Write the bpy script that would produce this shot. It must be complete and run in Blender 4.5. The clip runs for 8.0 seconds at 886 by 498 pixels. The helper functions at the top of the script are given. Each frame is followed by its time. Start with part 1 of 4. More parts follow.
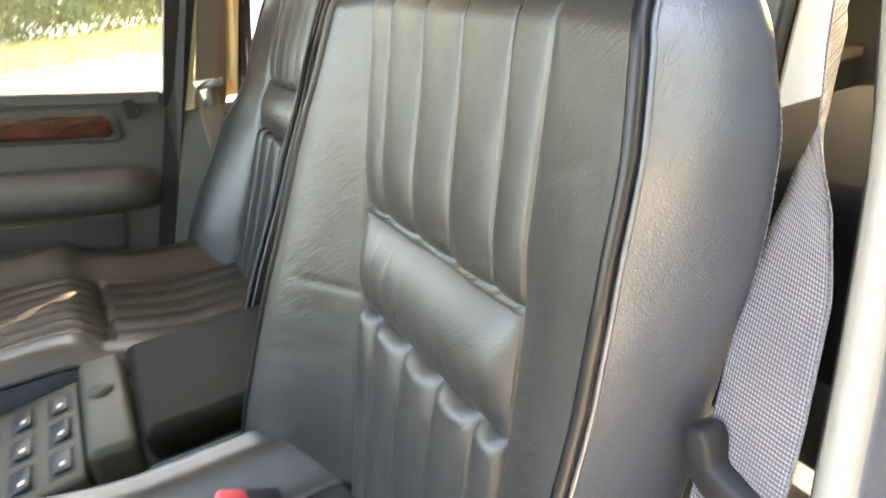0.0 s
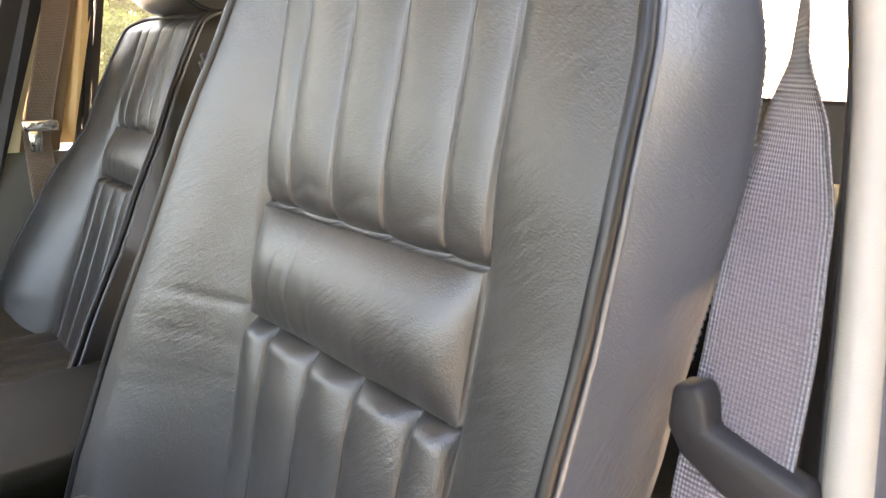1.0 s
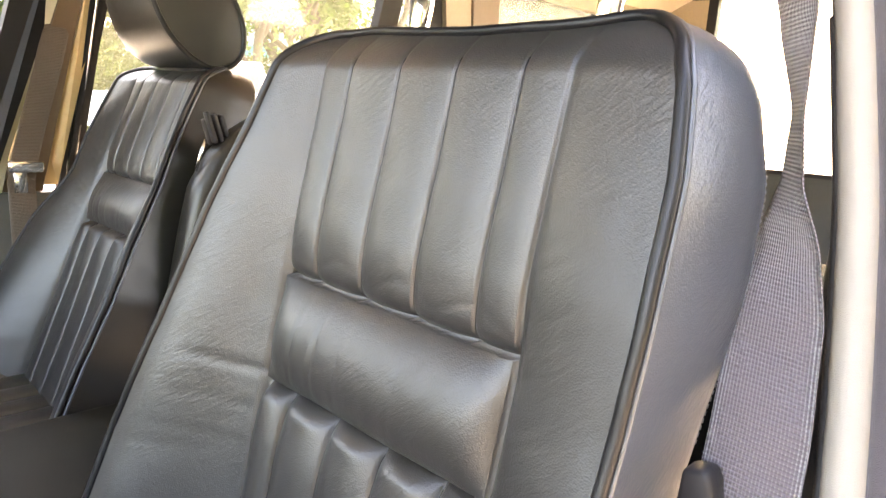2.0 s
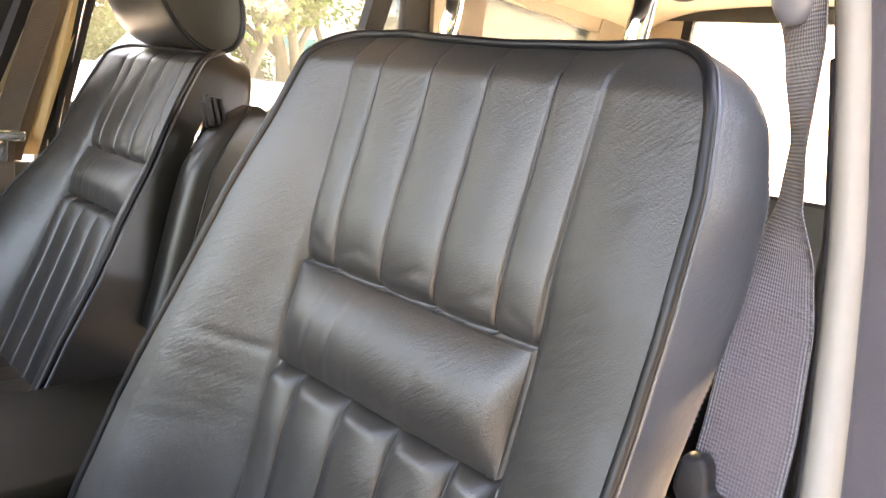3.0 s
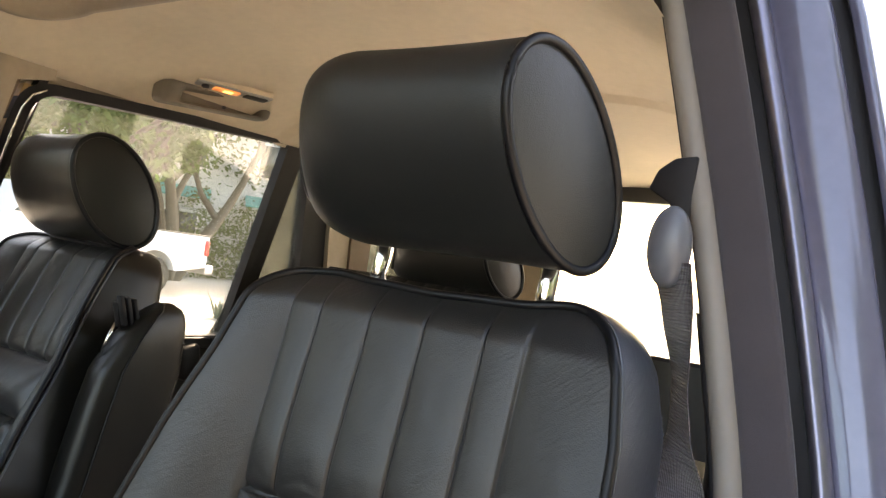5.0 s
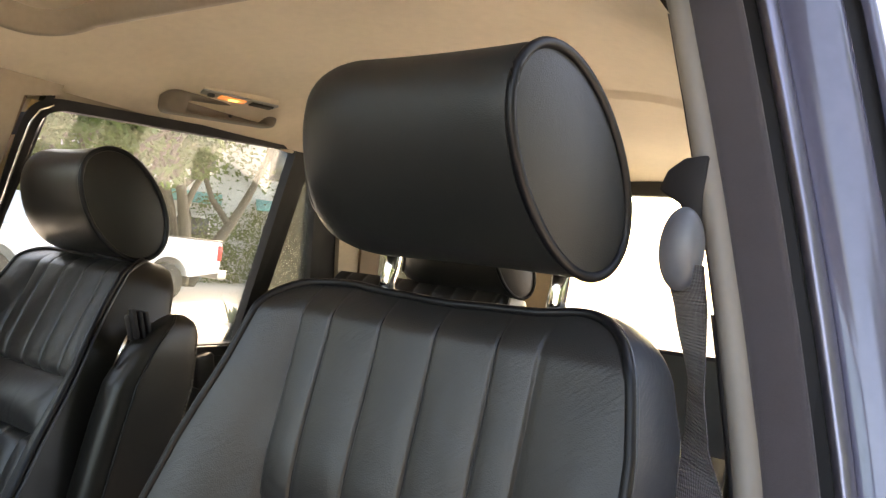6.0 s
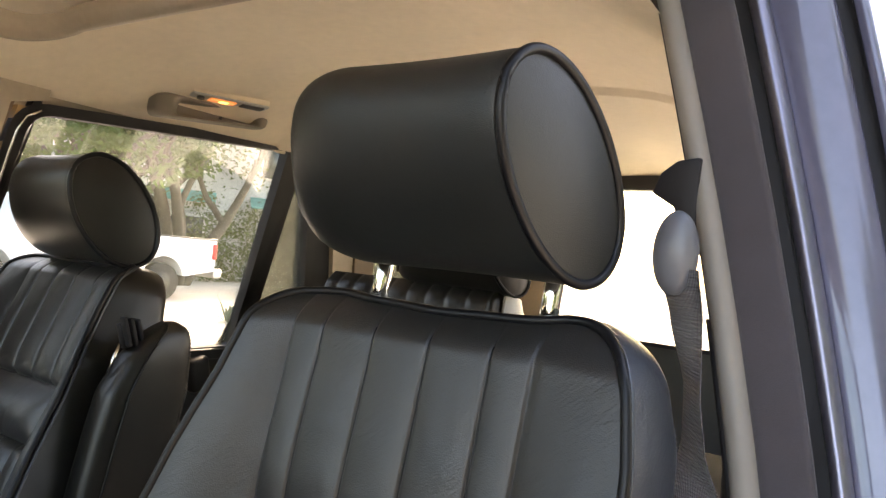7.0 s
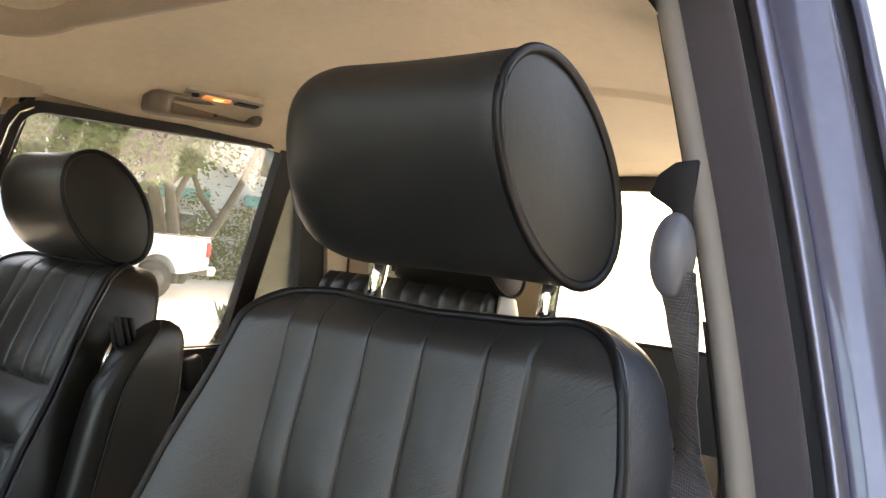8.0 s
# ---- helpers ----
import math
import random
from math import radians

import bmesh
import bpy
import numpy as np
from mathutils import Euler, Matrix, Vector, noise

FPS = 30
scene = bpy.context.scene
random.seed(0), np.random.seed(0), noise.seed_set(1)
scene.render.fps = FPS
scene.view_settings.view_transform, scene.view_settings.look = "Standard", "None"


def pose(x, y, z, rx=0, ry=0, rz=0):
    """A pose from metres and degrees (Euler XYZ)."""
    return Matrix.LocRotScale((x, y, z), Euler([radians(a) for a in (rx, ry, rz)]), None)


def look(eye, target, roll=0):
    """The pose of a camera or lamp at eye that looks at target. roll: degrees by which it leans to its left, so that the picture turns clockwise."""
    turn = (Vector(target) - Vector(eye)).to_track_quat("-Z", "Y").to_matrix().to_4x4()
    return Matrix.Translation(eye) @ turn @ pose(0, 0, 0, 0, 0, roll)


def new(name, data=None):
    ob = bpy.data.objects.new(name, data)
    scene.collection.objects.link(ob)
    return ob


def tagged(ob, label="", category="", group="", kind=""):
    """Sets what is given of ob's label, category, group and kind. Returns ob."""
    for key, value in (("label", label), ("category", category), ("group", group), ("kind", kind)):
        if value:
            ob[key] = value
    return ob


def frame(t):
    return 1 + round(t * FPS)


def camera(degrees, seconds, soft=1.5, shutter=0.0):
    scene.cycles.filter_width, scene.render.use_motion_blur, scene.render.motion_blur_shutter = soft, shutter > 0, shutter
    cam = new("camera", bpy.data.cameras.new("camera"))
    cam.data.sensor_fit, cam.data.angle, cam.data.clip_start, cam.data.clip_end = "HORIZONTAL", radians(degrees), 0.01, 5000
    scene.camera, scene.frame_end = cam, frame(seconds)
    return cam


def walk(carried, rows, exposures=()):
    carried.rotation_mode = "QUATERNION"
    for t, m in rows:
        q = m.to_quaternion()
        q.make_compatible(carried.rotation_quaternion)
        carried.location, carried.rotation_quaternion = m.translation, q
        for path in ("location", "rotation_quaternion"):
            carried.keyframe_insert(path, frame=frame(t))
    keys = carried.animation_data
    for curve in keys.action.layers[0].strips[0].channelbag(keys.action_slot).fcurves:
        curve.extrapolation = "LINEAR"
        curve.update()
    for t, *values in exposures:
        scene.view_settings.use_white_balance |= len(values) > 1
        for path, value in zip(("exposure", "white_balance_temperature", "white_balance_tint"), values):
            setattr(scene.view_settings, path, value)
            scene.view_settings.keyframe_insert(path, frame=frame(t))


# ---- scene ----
import itertools

cam = camera(65.62, 8.0, soft=1.4, shutter=0.5)
PATH = [
    (0, (0.8251, -0.0588, 1.3652), (-0.8076, 0.7514, 0.5418), -6.00),
    (0.2, (0.8078, -0.0582, 1.3233), (-0.8235, 0.8583, 0.6170), -4.95),
    (0.5, (0.7826, -0.0764, 1.2638), (-0.7091, 1.0929, 0.6255), -2.17),
    (1, (0.7605, -0.1079, 1.2503), (-0.6796, 1.1819, 0.7381), 0.83),
    (1.5, (0.7479, -0.1425, 1.2626), (-0.6570, 1.2062, 0.8071), 4.20),
    (1.7, (0.7535, -0.1523, 1.2816), (-0.6410, 1.2167, 0.8560), 3.69),
    (2.8, (0.7356, -0.2100, 1.2909), (-0.5489, 1.2774, 0.9198), 6.88),
    (3, (0.7364, -0.2244, 1.2871), (-0.5388, 1.2667, 0.8993), 8.17),
    (3.2, (0.7464, -0.2515, 1.3066), (-0.4924, 1.2882, 0.9991), 8.91),
    (3.5, (0.7292, -0.2580, 1.3316), (-0.4364, 1.3623, 1.2055), 8.35),
    (4, (0.7280, -0.3105, 1.3522), (-0.3497, 1.3742, 1.3731), 8.10),
    (4.5, (0.7281, -0.3101, 1.3603), (-0.3370, 1.3815, 1.4248), 8.26),
    (6, (0.7260, -0.3032, 1.3743), (-0.3700, 1.3688, 1.4299), 6.36),
    (6.5, (0.7221, -0.2970, 1.3821), (-0.3830, 1.3696, 1.4154), 5.33),
    (7, (0.7242, -0.2965, 1.3862), (-0.3603, 1.3835, 1.4270), 5.43),
    (7.5, (0.7205, -0.2933, 1.3868), (-0.3464, 1.3980, 1.4214), 5.58),
    (8, (0.7208, -0.2939, 1.3871), (-0.3501, 1.3948, 1.4278), 5.77),
]
walk(cam, [(t, look(eye, target, roll)) for t, eye, target, roll in PATH],
     exposures=[(0.0, 5.5, 9500, 16), (0.5, 5.2, 9600, 24), (1.7, 5.4, 9600, 24), (2.8, 5.3, 9500, 26), (3.2, 4.85, 9100, 26), (3.6, 4.2, 8800, 23), (4.5, 3.42, 8600, 20), (6.0, 3.5, 8500, 20), (8.0, 3.5, 8500, 20)])

# ---- light ----
SUN_FROM = Vector((-0.35, 0.78, 0.52)).normalized()
sky_world = bpy.data.worlds.new("sky")
scene.world = sky_world
sky_world.use_nodes = True
wn = sky_world.node_tree
sky_tex = wn.nodes.new("ShaderNodeTexSky")
sky_tex.sky_type = "NISHITA"
sky_tex.sun_disc = False
sky_tex.sun_elevation = math.asin(SUN_FROM.z)
sky_tex.sun_rotation = math.atan2(SUN_FROM.x, SUN_FROM.y)
sky_tex.dust_density = 3.0
wn.links.new(sky_tex.outputs[0], wn.nodes["Background"].inputs[0])
wn.nodes["Background"].inputs[1].default_value = 0.15
sun_data = bpy.data.lights.new("sun", "SUN")
sun_data.energy = 2.5
sun_data.angle = radians(0.6)
sun_data.color = (1.0, 0.91, 0.78)
sun = new("sun", sun_data)
sun.matrix_world = look(SUN_FROM * 30, (0, 0, 0))


# ---- materials ----
def material(name, colour, rough=0.5, metal=0.0, vary=0.15, scale=6.0, grain=0.0, grain_scale=900.0, wrinkle=0.0,
             wrinkle_scale=60.0, crease_turn=(0, -40, 0), coat=0.0, colour2=None, spec=0.5, sheen=0.0, stretch=(1, 1, 1), rough_vary=0.1, crease=0.0):
    """A surface with colour at two scales, fine grain and larger relief, in object metres."""
    m = bpy.data.materials.new(name)
    m.use_nodes = True
    nt = m.node_tree
    n, ln = nt.nodes, nt.links
    b = n["Principled BSDF"]
    b.inputs["Metallic"].default_value = metal
    b.inputs["Coat Weight"].default_value = coat
    b.inputs["Coat Roughness"].default_value = 0.06
    b.inputs["Specular IOR Level"].default_value = spec
    b.inputs["Sheen Weight"].default_value = sheen
    tc = n.new("ShaderNodeTexCoord")
    mp = n.new("ShaderNodeMapping")
    mp.inputs["Scale"].default_value = stretch
    ln.new(tc.outputs["Object"], mp.inputs[0])
    big = n.new("ShaderNodeTexNoise")
    big.inputs["Scale"].default_value = scale
    big.inputs["Detail"].default_value = 3
    small = n.new("ShaderNodeTexNoise")
    small.inputs["Scale"].default_value = scale * 14
    small.inputs["Detail"].default_value = 4
    ln.new(mp.outputs[0], big.inputs["Vector"])
    ln.new(mp.outputs[0], small.inputs["Vector"])
    add = n.new("ShaderNodeMath")
    add.operation = "MULTIPLY_ADD"
    add.inputs[1].default_value = 0.45
    ln.new(small.outputs[0], add.inputs[0])
    half = n.new("ShaderNodeMath")
    half.operation = "MULTIPLY"
    half.inputs[1].default_value = 0.55
    ln.new(big.outputs[0], half.inputs[0])
    ln.new(half.outputs[0], add.inputs[2])
    mix = n.new("ShaderNodeMix")
    mix.data_type = "RGBA"
    ramp = n.new("ShaderNodeMapRange")
    ramp.inputs["From Min"].default_value = 0.32
    ramp.inputs["From Max"].default_value = 0.68
    ln.new(add.outputs[0], ramp.inputs[0])
    ln.new(ramp.outputs[0], mix.inputs["Factor"])
    lo = [c * (1 - vary) for c in colour]
    hi = colour2 or [min(1, c * (1 + vary)) for c in colour]
    mix.inputs["A"].default_value = (*lo, 1)
    mix.inputs["B"].default_value = (*hi, 1)
    ln.new(mix.outputs["Result"], b.inputs["Base Color"])
    rr = n.new("ShaderNodeMapRange")
    rr.inputs["To Min"].default_value = max(0.02, rough - rough_vary)
    rr.inputs["To Max"].default_value = min(1, rough + rough_vary)
    ln.new(add.outputs[0], rr.inputs[0])
    ln.new(rr.outputs[0], b.inputs["Roughness"])
    last = None
    if wrinkle:
        w = n.new("ShaderNodeTexNoise")
        w.inputs["Scale"].default_value = wrinkle_scale
        w.inputs["Detail"].default_value = 5
        w.inputs["Distortion"].default_value = 1.2
        ln.new(mp.outputs[0], w.inputs["Vector"])
        bw = n.new("ShaderNodeBump")
        bw.inputs["Strength"].default_value = wrinkle
        bw.inputs["Distance"].default_value = 0.004
        ln.new(w.outputs[0], bw.inputs["Height"])
        last = bw
    if crease:
        cm = n.new("ShaderNodeMapping")
        cm.vector_type = "TEXTURE"
        cm.inputs["Rotation"].default_value = [radians(a) for a in crease_turn]
        cm.inputs["Scale"].default_value = (1 / 45, 1 / 60, 1 / 230)
        ln.new(tc.outputs["Object"], cm.inputs[0])
        cn = n.new("ShaderNodeTexNoise")
        cn.inputs["Scale"].default_value = 1.0
        cn.inputs["Detail"].default_value = 4
        cn.inputs["Distortion"].default_value = 0.8
        ln.new(cm.outputs[0], cn.inputs["Vector"])
        patch = n.new("ShaderNodeMapRange")
        patch.inputs["From Min"].default_value = 0.42
        patch.inputs["From Max"].default_value = 0.68
        patch.inputs["To Max"].default_value = crease
        pn = n.new("ShaderNodeTexNoise")
        pn.inputs["Scale"].default_value = 14
        pn.inputs["Detail"].default_value = 2
        ln.new(tc.outputs["Object"], pn.inputs["Vector"])
        ln.new(pn.outputs[0], patch.inputs[0])
        bc = n.new("ShaderNodeBump")
        bc.inputs["Distance"].default_value = 0.0016
        ln.new(patch.outputs[0], bc.inputs["Strength"])
        ln.new(cn.outputs[0], bc.inputs["Height"])
        if last:
            ln.new(last.outputs[0], bc.inputs["Normal"])
        last = bc
    if grain:
        g = n.new("ShaderNodeTexVoronoi")
        g.inputs["Scale"].default_value = grain_scale
        ln.new(mp.outputs[0], g.inputs["Vector"])
        bg = n.new("ShaderNodeBump")
        bg.inputs["Strength"].default_value = grain
        bg.inputs["Distance"].default_value = 0.0006
        ln.new(g.outputs["Distance"], bg.inputs["Height"])
        if last:
            ln.new(last.outputs[0], bg.inputs["Normal"])
        last = bg
    if last:
        ln.new(last.outputs[0], b.inputs["Normal"])
    return m


def webbing(name, colour):
    """Woven belt: fine cross ribs and chevrons in the cloth's own length and width."""
    m = material(name, colour, rough=0.62, vary=0.18, scale=25, sheen=0.3)
    nt = m.node_tree
    n, ln = nt.nodes, nt.links
    uv = n.new("ShaderNodeUVMap")
    w1 = n.new("ShaderNodeTexWave")
    w1.bands_direction = "Y"
    w1.inputs["Scale"].default_value = 115
    w1.inputs["Distortion"].default_value = 0.6
    w2 = n.new("ShaderNodeTexWave")
    w2.bands_direction = "X"
    w2.inputs["Scale"].default_value = 150
    ln.new(uv.outputs[0], w1.inputs["Vector"])
    ln.new(uv.outputs[0], w2.inputs["Vector"])
    mul = n.new("ShaderNodeMath")
    mul.operation = "MULTIPLY_ADD"
    mul.inputs[1].default_value = 0.5
    ln.new(w2.outputs[1], mul.inputs[0])
    ln.new(w1.outputs[1], mul.inputs[2])
    bp = n.new("ShaderNodeBump")
    tone = n.new("ShaderNodeMix")
    tone.data_type = "RGBA"
    tone.inputs["A"].default_value = (*[c * 0.82 for c in colour], 1)
    tone.inputs["B"].default_value = (*[c * 1.18 for c in colour], 1)
    ln.new(w1.outputs[1], tone.inputs["Factor"])
    ln.new(tone.outputs["Result"], n["Principled BSDF"].inputs["Base Color"])
    bp.inputs["Strength"].default_value = 1.0
    bp.inputs["Distance"].default_value = 0.001
    ln.new(mul.outputs[0], bp.inputs["Height"])
    ln.new(bp.outputs[0], n["Principled BSDF"].inputs["Normal"])
    return m


def glass(name, tint=(1, 1, 1), dust=0.0):
    m = bpy.data.materials.new(name)
    m.use_nodes = True
    n, ln = m.node_tree.nodes, m.node_tree.links
    out = n["Material Output"]
    tr = n.new("ShaderNodeBsdfTransparent")
    tr.inputs[0].default_value = (*tint, 1)
    gl = n.new("ShaderNodeBsdfGlossy")
    gl.inputs["Roughness"].default_value = 0.02
    fr = n.new("ShaderNodeFresnel")
    fr.inputs[0].default_value = 1.45
    mx = n.new("ShaderNodeMixShader")
    ln.new(fr.outputs[0], mx.inputs[0])
    ln.new(tr.outputs[0], mx.inputs[1])
    ln.new(gl.outputs[0], mx.inputs[2])
    if dust:
        # a thin film of dust that scatters what light falls on it; stands for glare haze too
        tc = n.new("ShaderNodeTexCoord")
        nz = n.new("ShaderNodeTexNoise")
        nz.inputs["Scale"].default_value = 7
        nz.inputs["Detail"].default_value = 6
        ln.new(tc.outputs["Object"], nz.inputs["Vector"])
        rg = n.new("ShaderNodeMapRange")
        rg.inputs["From Min"].default_value = 0.3
        rg.inputs["From Max"].default_value = 0.7
        rg.inputs["To Min"].default_value = dust * 0.6
        rg.inputs["To Max"].default_value = dust * 1.5
        ln.new(nz.outputs[0], rg.inputs[0])
        tl = n.new("ShaderNodeBsdfTranslucent")
        tl.inputs[0].default_value = (0.72, 0.78, 0.62, 1)
        film = n.new("ShaderNodeMixShader")
        ln.new(rg.outputs[0], film.inputs[0])
        ln.new(mx.outputs[0], film.inputs[1])
        ln.new(tl.outputs[0], film.inputs[2])
        mx = film
    ln.new(mx.outputs[0], out.inputs[0])
    return m


def glowing(name, colour, strength):
    m = bpy.data.materials.new(name)
    m.use_nodes = True
    b = m.node_tree.nodes["Principled BSDF"]
    b.inputs["Base Color"].default_value = (*colour, 1)
    b.inputs["Emission Color"].default_value = (*colour, 1)
    b.inputs["Emission Strength"].default_value = strength
    return m


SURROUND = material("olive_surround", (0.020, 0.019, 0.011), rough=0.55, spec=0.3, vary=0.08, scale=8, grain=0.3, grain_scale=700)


def burr_walnut(name):
    m = material(name, (0.015, 0.0032, 0.0017), colour2=(0.052, 0.0100, 0.0044), rough=0.20, spec=0.2, vary=0.5, scale=16, coat=0.3, stretch=(1, 1, 3.5), rough_vary=0.03)
    return m


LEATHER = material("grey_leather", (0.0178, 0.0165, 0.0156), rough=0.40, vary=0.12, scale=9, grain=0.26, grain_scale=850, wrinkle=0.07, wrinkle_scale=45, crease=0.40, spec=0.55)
# paler, bluer copy of the grey leather: skylight is put into its colour
LEATHER_SKYLIT = material("grey_leather_skylit", (0.030, 0.036, 0.047), rough=0.38, vary=0.08, scale=9, grain=0.20, grain_scale=800, wrinkle=0.05, wrinkle_scale=60, crease=0.50, crease_turn=(42, 0, 0), spec=0.8)
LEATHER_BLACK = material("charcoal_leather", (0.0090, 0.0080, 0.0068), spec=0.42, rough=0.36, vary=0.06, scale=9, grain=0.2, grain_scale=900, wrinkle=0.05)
CAP = material("charcoal_end_leather", (0.0100, 0.0112, 0.0112), spec=0.5, rough=0.44, vary=0.06, scale=9, grain=0.22, grain_scale=900, wrinkle=0.05)
PIPING = material("dark_piping", (0.004, 0.004, 0.005), spec=0.28, rough=0.40, vary=0.1, scale=30, grain=0.1)
HEADLINER = material("beige_headliner_cloth", (0.71, 0.60, 0.445), rough=0.95, vary=0.07, scale=4, grain=0.35, grain_scale=1400, wrinkle=0.15, wrinkle_scale=8, sheen=0.2)
HANDLE = material("grey_beige_plastic", (0.15, 0.125, 0.095), rough=0.5, vary=0.06, scale=8, grain=0.2)
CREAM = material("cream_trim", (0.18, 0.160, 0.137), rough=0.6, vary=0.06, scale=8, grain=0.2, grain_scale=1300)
# lighter copy of the cream trim, with window light put into its colour
CREAM_LIT = material("cream_trim_window_lit", (0.52, 0.47, 0.34), rough=0.6, vary=0.06, scale=8, grain=0.2, grain_scale=1300)
TAN_PLASTIC = material("tan_plastic", (0.36, 0.29, 0.21), rough=0.55, vary=0.08, scale=7, grain=0.3, grain_scale=900)
PLASTIC = material("grey_door_plastic", (0.042, 0.042, 0.040), rough=0.55, spec=0.35, vary=0.08, scale=7, grain=0.3, grain_scale=700)
BROWN = material("brown_pillar_plastic", (0.13, 0.080, 0.045), rough=0.5, vary=0.1, scale=7, grain=0.3, grain_scale=900)
GOLD = material("ochre_edge_trim", (0.42, 0.27, 0.12), rough=0.55, vary=0.08, scale=9, grain=0.3, grain_scale=900)
PALE_GREY = material("pale_grey_vinyl", (0.36, 0.36, 0.34), rough=0.5, vary=0.06, scale=8, grain=0.2)
MID_GREY = material("mid_grey_plastic", (0.085, 0.085, 0.080), rough=0.55, spec=0.35, vary=0.08, scale=7, grain=0.3, grain_scale=700)
PLASTIC_BLACK = material("black_plastic", (0.022, 0.022, 0.023), rough=0.4, vary=0.1, scale=12, grain=0.15, grain_scale=900)
RUBBER = material("black_rubber", (0.012, 0.011, 0.012), spec=0.25, rough=0.6, vary=0.15, scale=14, grain=0.15)
FLOCK = material("dark_flocked_seal", (0.038, 0.031, 0.036), rough=0.9, vary=0.14, scale=30, grain=0.5, grain_scale=1500, sheen=0.3)
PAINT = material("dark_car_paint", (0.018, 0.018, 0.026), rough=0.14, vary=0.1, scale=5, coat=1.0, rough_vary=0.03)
# dark car paint lightened to lavender: the sky's reflection is in the colour
JAMB = material("jamb_paint_sky_tinted", (0.085, 0.085, 0.125), rough=0.16, vary=0.1, scale=5, coat=1.0, rough_vary=0.03)
# rubber seal bead in pale lavender metal, the highlight put into its colour
SATIN = material("seal_bead_highlit", (0.24, 0.225, 0.27), rough=0.36, metal=0.9, vary=0.1, scale=9, rough_vary=0.05)
CHROME = material("chrome", (0.82, 0.80, 0.76), rough=0.08, metal=1.0, vary=0.04, rough_vary=0.03)
WOOD = burr_walnut("burr_walnut")
BELT = webbing("grey_belt_webbing", (0.076, 0.062, 0.073))
BELT_DARK = webbing("brown_belt_webbing", (0.11, 0.075, 0.05))
GUIDE = material("grey_guide_plastic", (0.10, 0.105, 0.12), rough=0.35, vary=0.06, scale=10)
GLASS = glass("clear_glass", (0.97, 0.98, 0.95), 0.009)
SCREEN_GLASS = glass("windscreen_glass", (0.86, 0.90, 0.90))
GLASS_CLEAN = glass("clean_glass", (0.97, 0.98, 0.95), 0.003)
GLASS_TINT = glass("tinted_glass", (0.90, 0.93, 0.88), 0.010)
LAMP_ON = glowing("amber_lamp", (1.0, 0.42, 0.10), 0.55)
LAMP_GLOW = glowing("amber_lens", (1.0, 0.36, 0.12), 0.06)
LENS = material("lamp_lens", (0.62, 0.55, 0.44), rough=0.2, vary=0.05)
RED_SWITCH = material("red_plastic", (0.55, 0.05, 0.06), rough=0.4, vary=0.05)
# near-black olive for the lid: shade between the seats is put into it
CONSOLE = material("olive_vinyl_shaded", (0.0042, 0.0038, 0.0022), rough=0.6, spec=0.07, vary=0.08, scale=8, grain=0.3, grain_scale=700)
FELT = material("black_felt", (0.006, 0.006, 0.006), rough=1.0, spec=0.03, vary=0.2, scale=40, grain=0.5, grain_scale=600)
CARPET = material("grey_carpet", (0.05, 0.05, 0.05), rough=1.0, vary=0.3, scale=60, grain=1.0, grain_scale=400)
SWITCH = material("black_switch", (0.010, 0.010, 0.010), spec=0.3, rough=0.45, vary=0.1, scale=12)


# ---- shapes ----
def part(name, data, mat, parent=None, label=""):
    """Links a bmesh or mesh as one object under its thing or part."""
    if isinstance(data, bmesh.types.BMesh):
        me = bpy.data.meshes.new(name)
        data.normal_update()
        data.to_mesh(me)
        data.free()
    else:
        me = data
    if not me.materials:
        me.materials.append(mat)
    ob = new(name, me)
    ob.parent = parent
    if label:
        tagged(ob, label)
    return ob


def thing(name, label, category, at=(0, 0, 0), group="", kind=""):
    ob = new(name)
    ob.empty_display_size = 0.1
    ob.location = at
    return tagged(ob, label, category, group, kind)


def mesh(name, verts, faces, smooth=True, uv=None):
    me = bpy.data.meshes.new(name)
    me.from_pydata([tuple(v) for v in verts], [], faces)
    if smooth:
        me.polygons.foreach_set("use_smooth", [True] * len(me.polygons))
    if uv is not None:
        lay = me.uv_layers.new(name="UVMap")
        for lp in me.loops:
            lay.data[lp.index].uv = uv[lp.vertex_index]
    me.update()
    return me


def sheet(name, fn, nu, nv, wrap=False, flip=False, uv=False):
    """A surface from fn(i/nu, j/nv); wrap closes it in u."""
    cols = nu if wrap else nu + 1
    verts = [fn(i / nu, j / nv) for j in range(nv + 1) for i in range(cols)]
    faces = []
    for j in range(nv):
        for i in range(nu):
            a, b = j * cols + i, j * cols + (i + 1) % cols
            q = (a, b, b + cols, a + cols)
            faces.append(q[::-1] if flip else q)
    return mesh(name, verts, faces)


def tube(name, pts, r, sides=8, closed=False, caps=True):
    """A round bar along points."""
    pts = [Vector(p) for p in pts]
    n = len(pts)
    verts, faces = [], []
    up = Vector((0.13, 0.21, 0.97))
    for i, p in enumerate(pts):
        a = pts[(i - 1) % n] if closed or i else pts[0]
        b = pts[(i + 1) % n] if closed or i < n - 1 else pts[-1]
        d = (b - a).normalized()
        s = d.cross(up)
        if s.length < 0.05:
            s = d.cross(Vector((1, 0, 0)))
        s.normalize()
        w = s.cross(d)
        rr = r(i / (n - 1)) if callable(r) else r
        for k in range(sides):
            t = 2 * math.pi * k / sides
            verts.append(p + rr * (math.cos(t) * s + math.sin(t) * w))
    for i in range(n if closed else n - 1):
        for k in range(sides):
            a, b = i * sides + k, i * sides + (k + 1) % sides
            c, d = ((i + 1) % n) * sides + (k + 1) % sides, ((i + 1) % n) * sides + k
            faces.append((a, b, c, d))
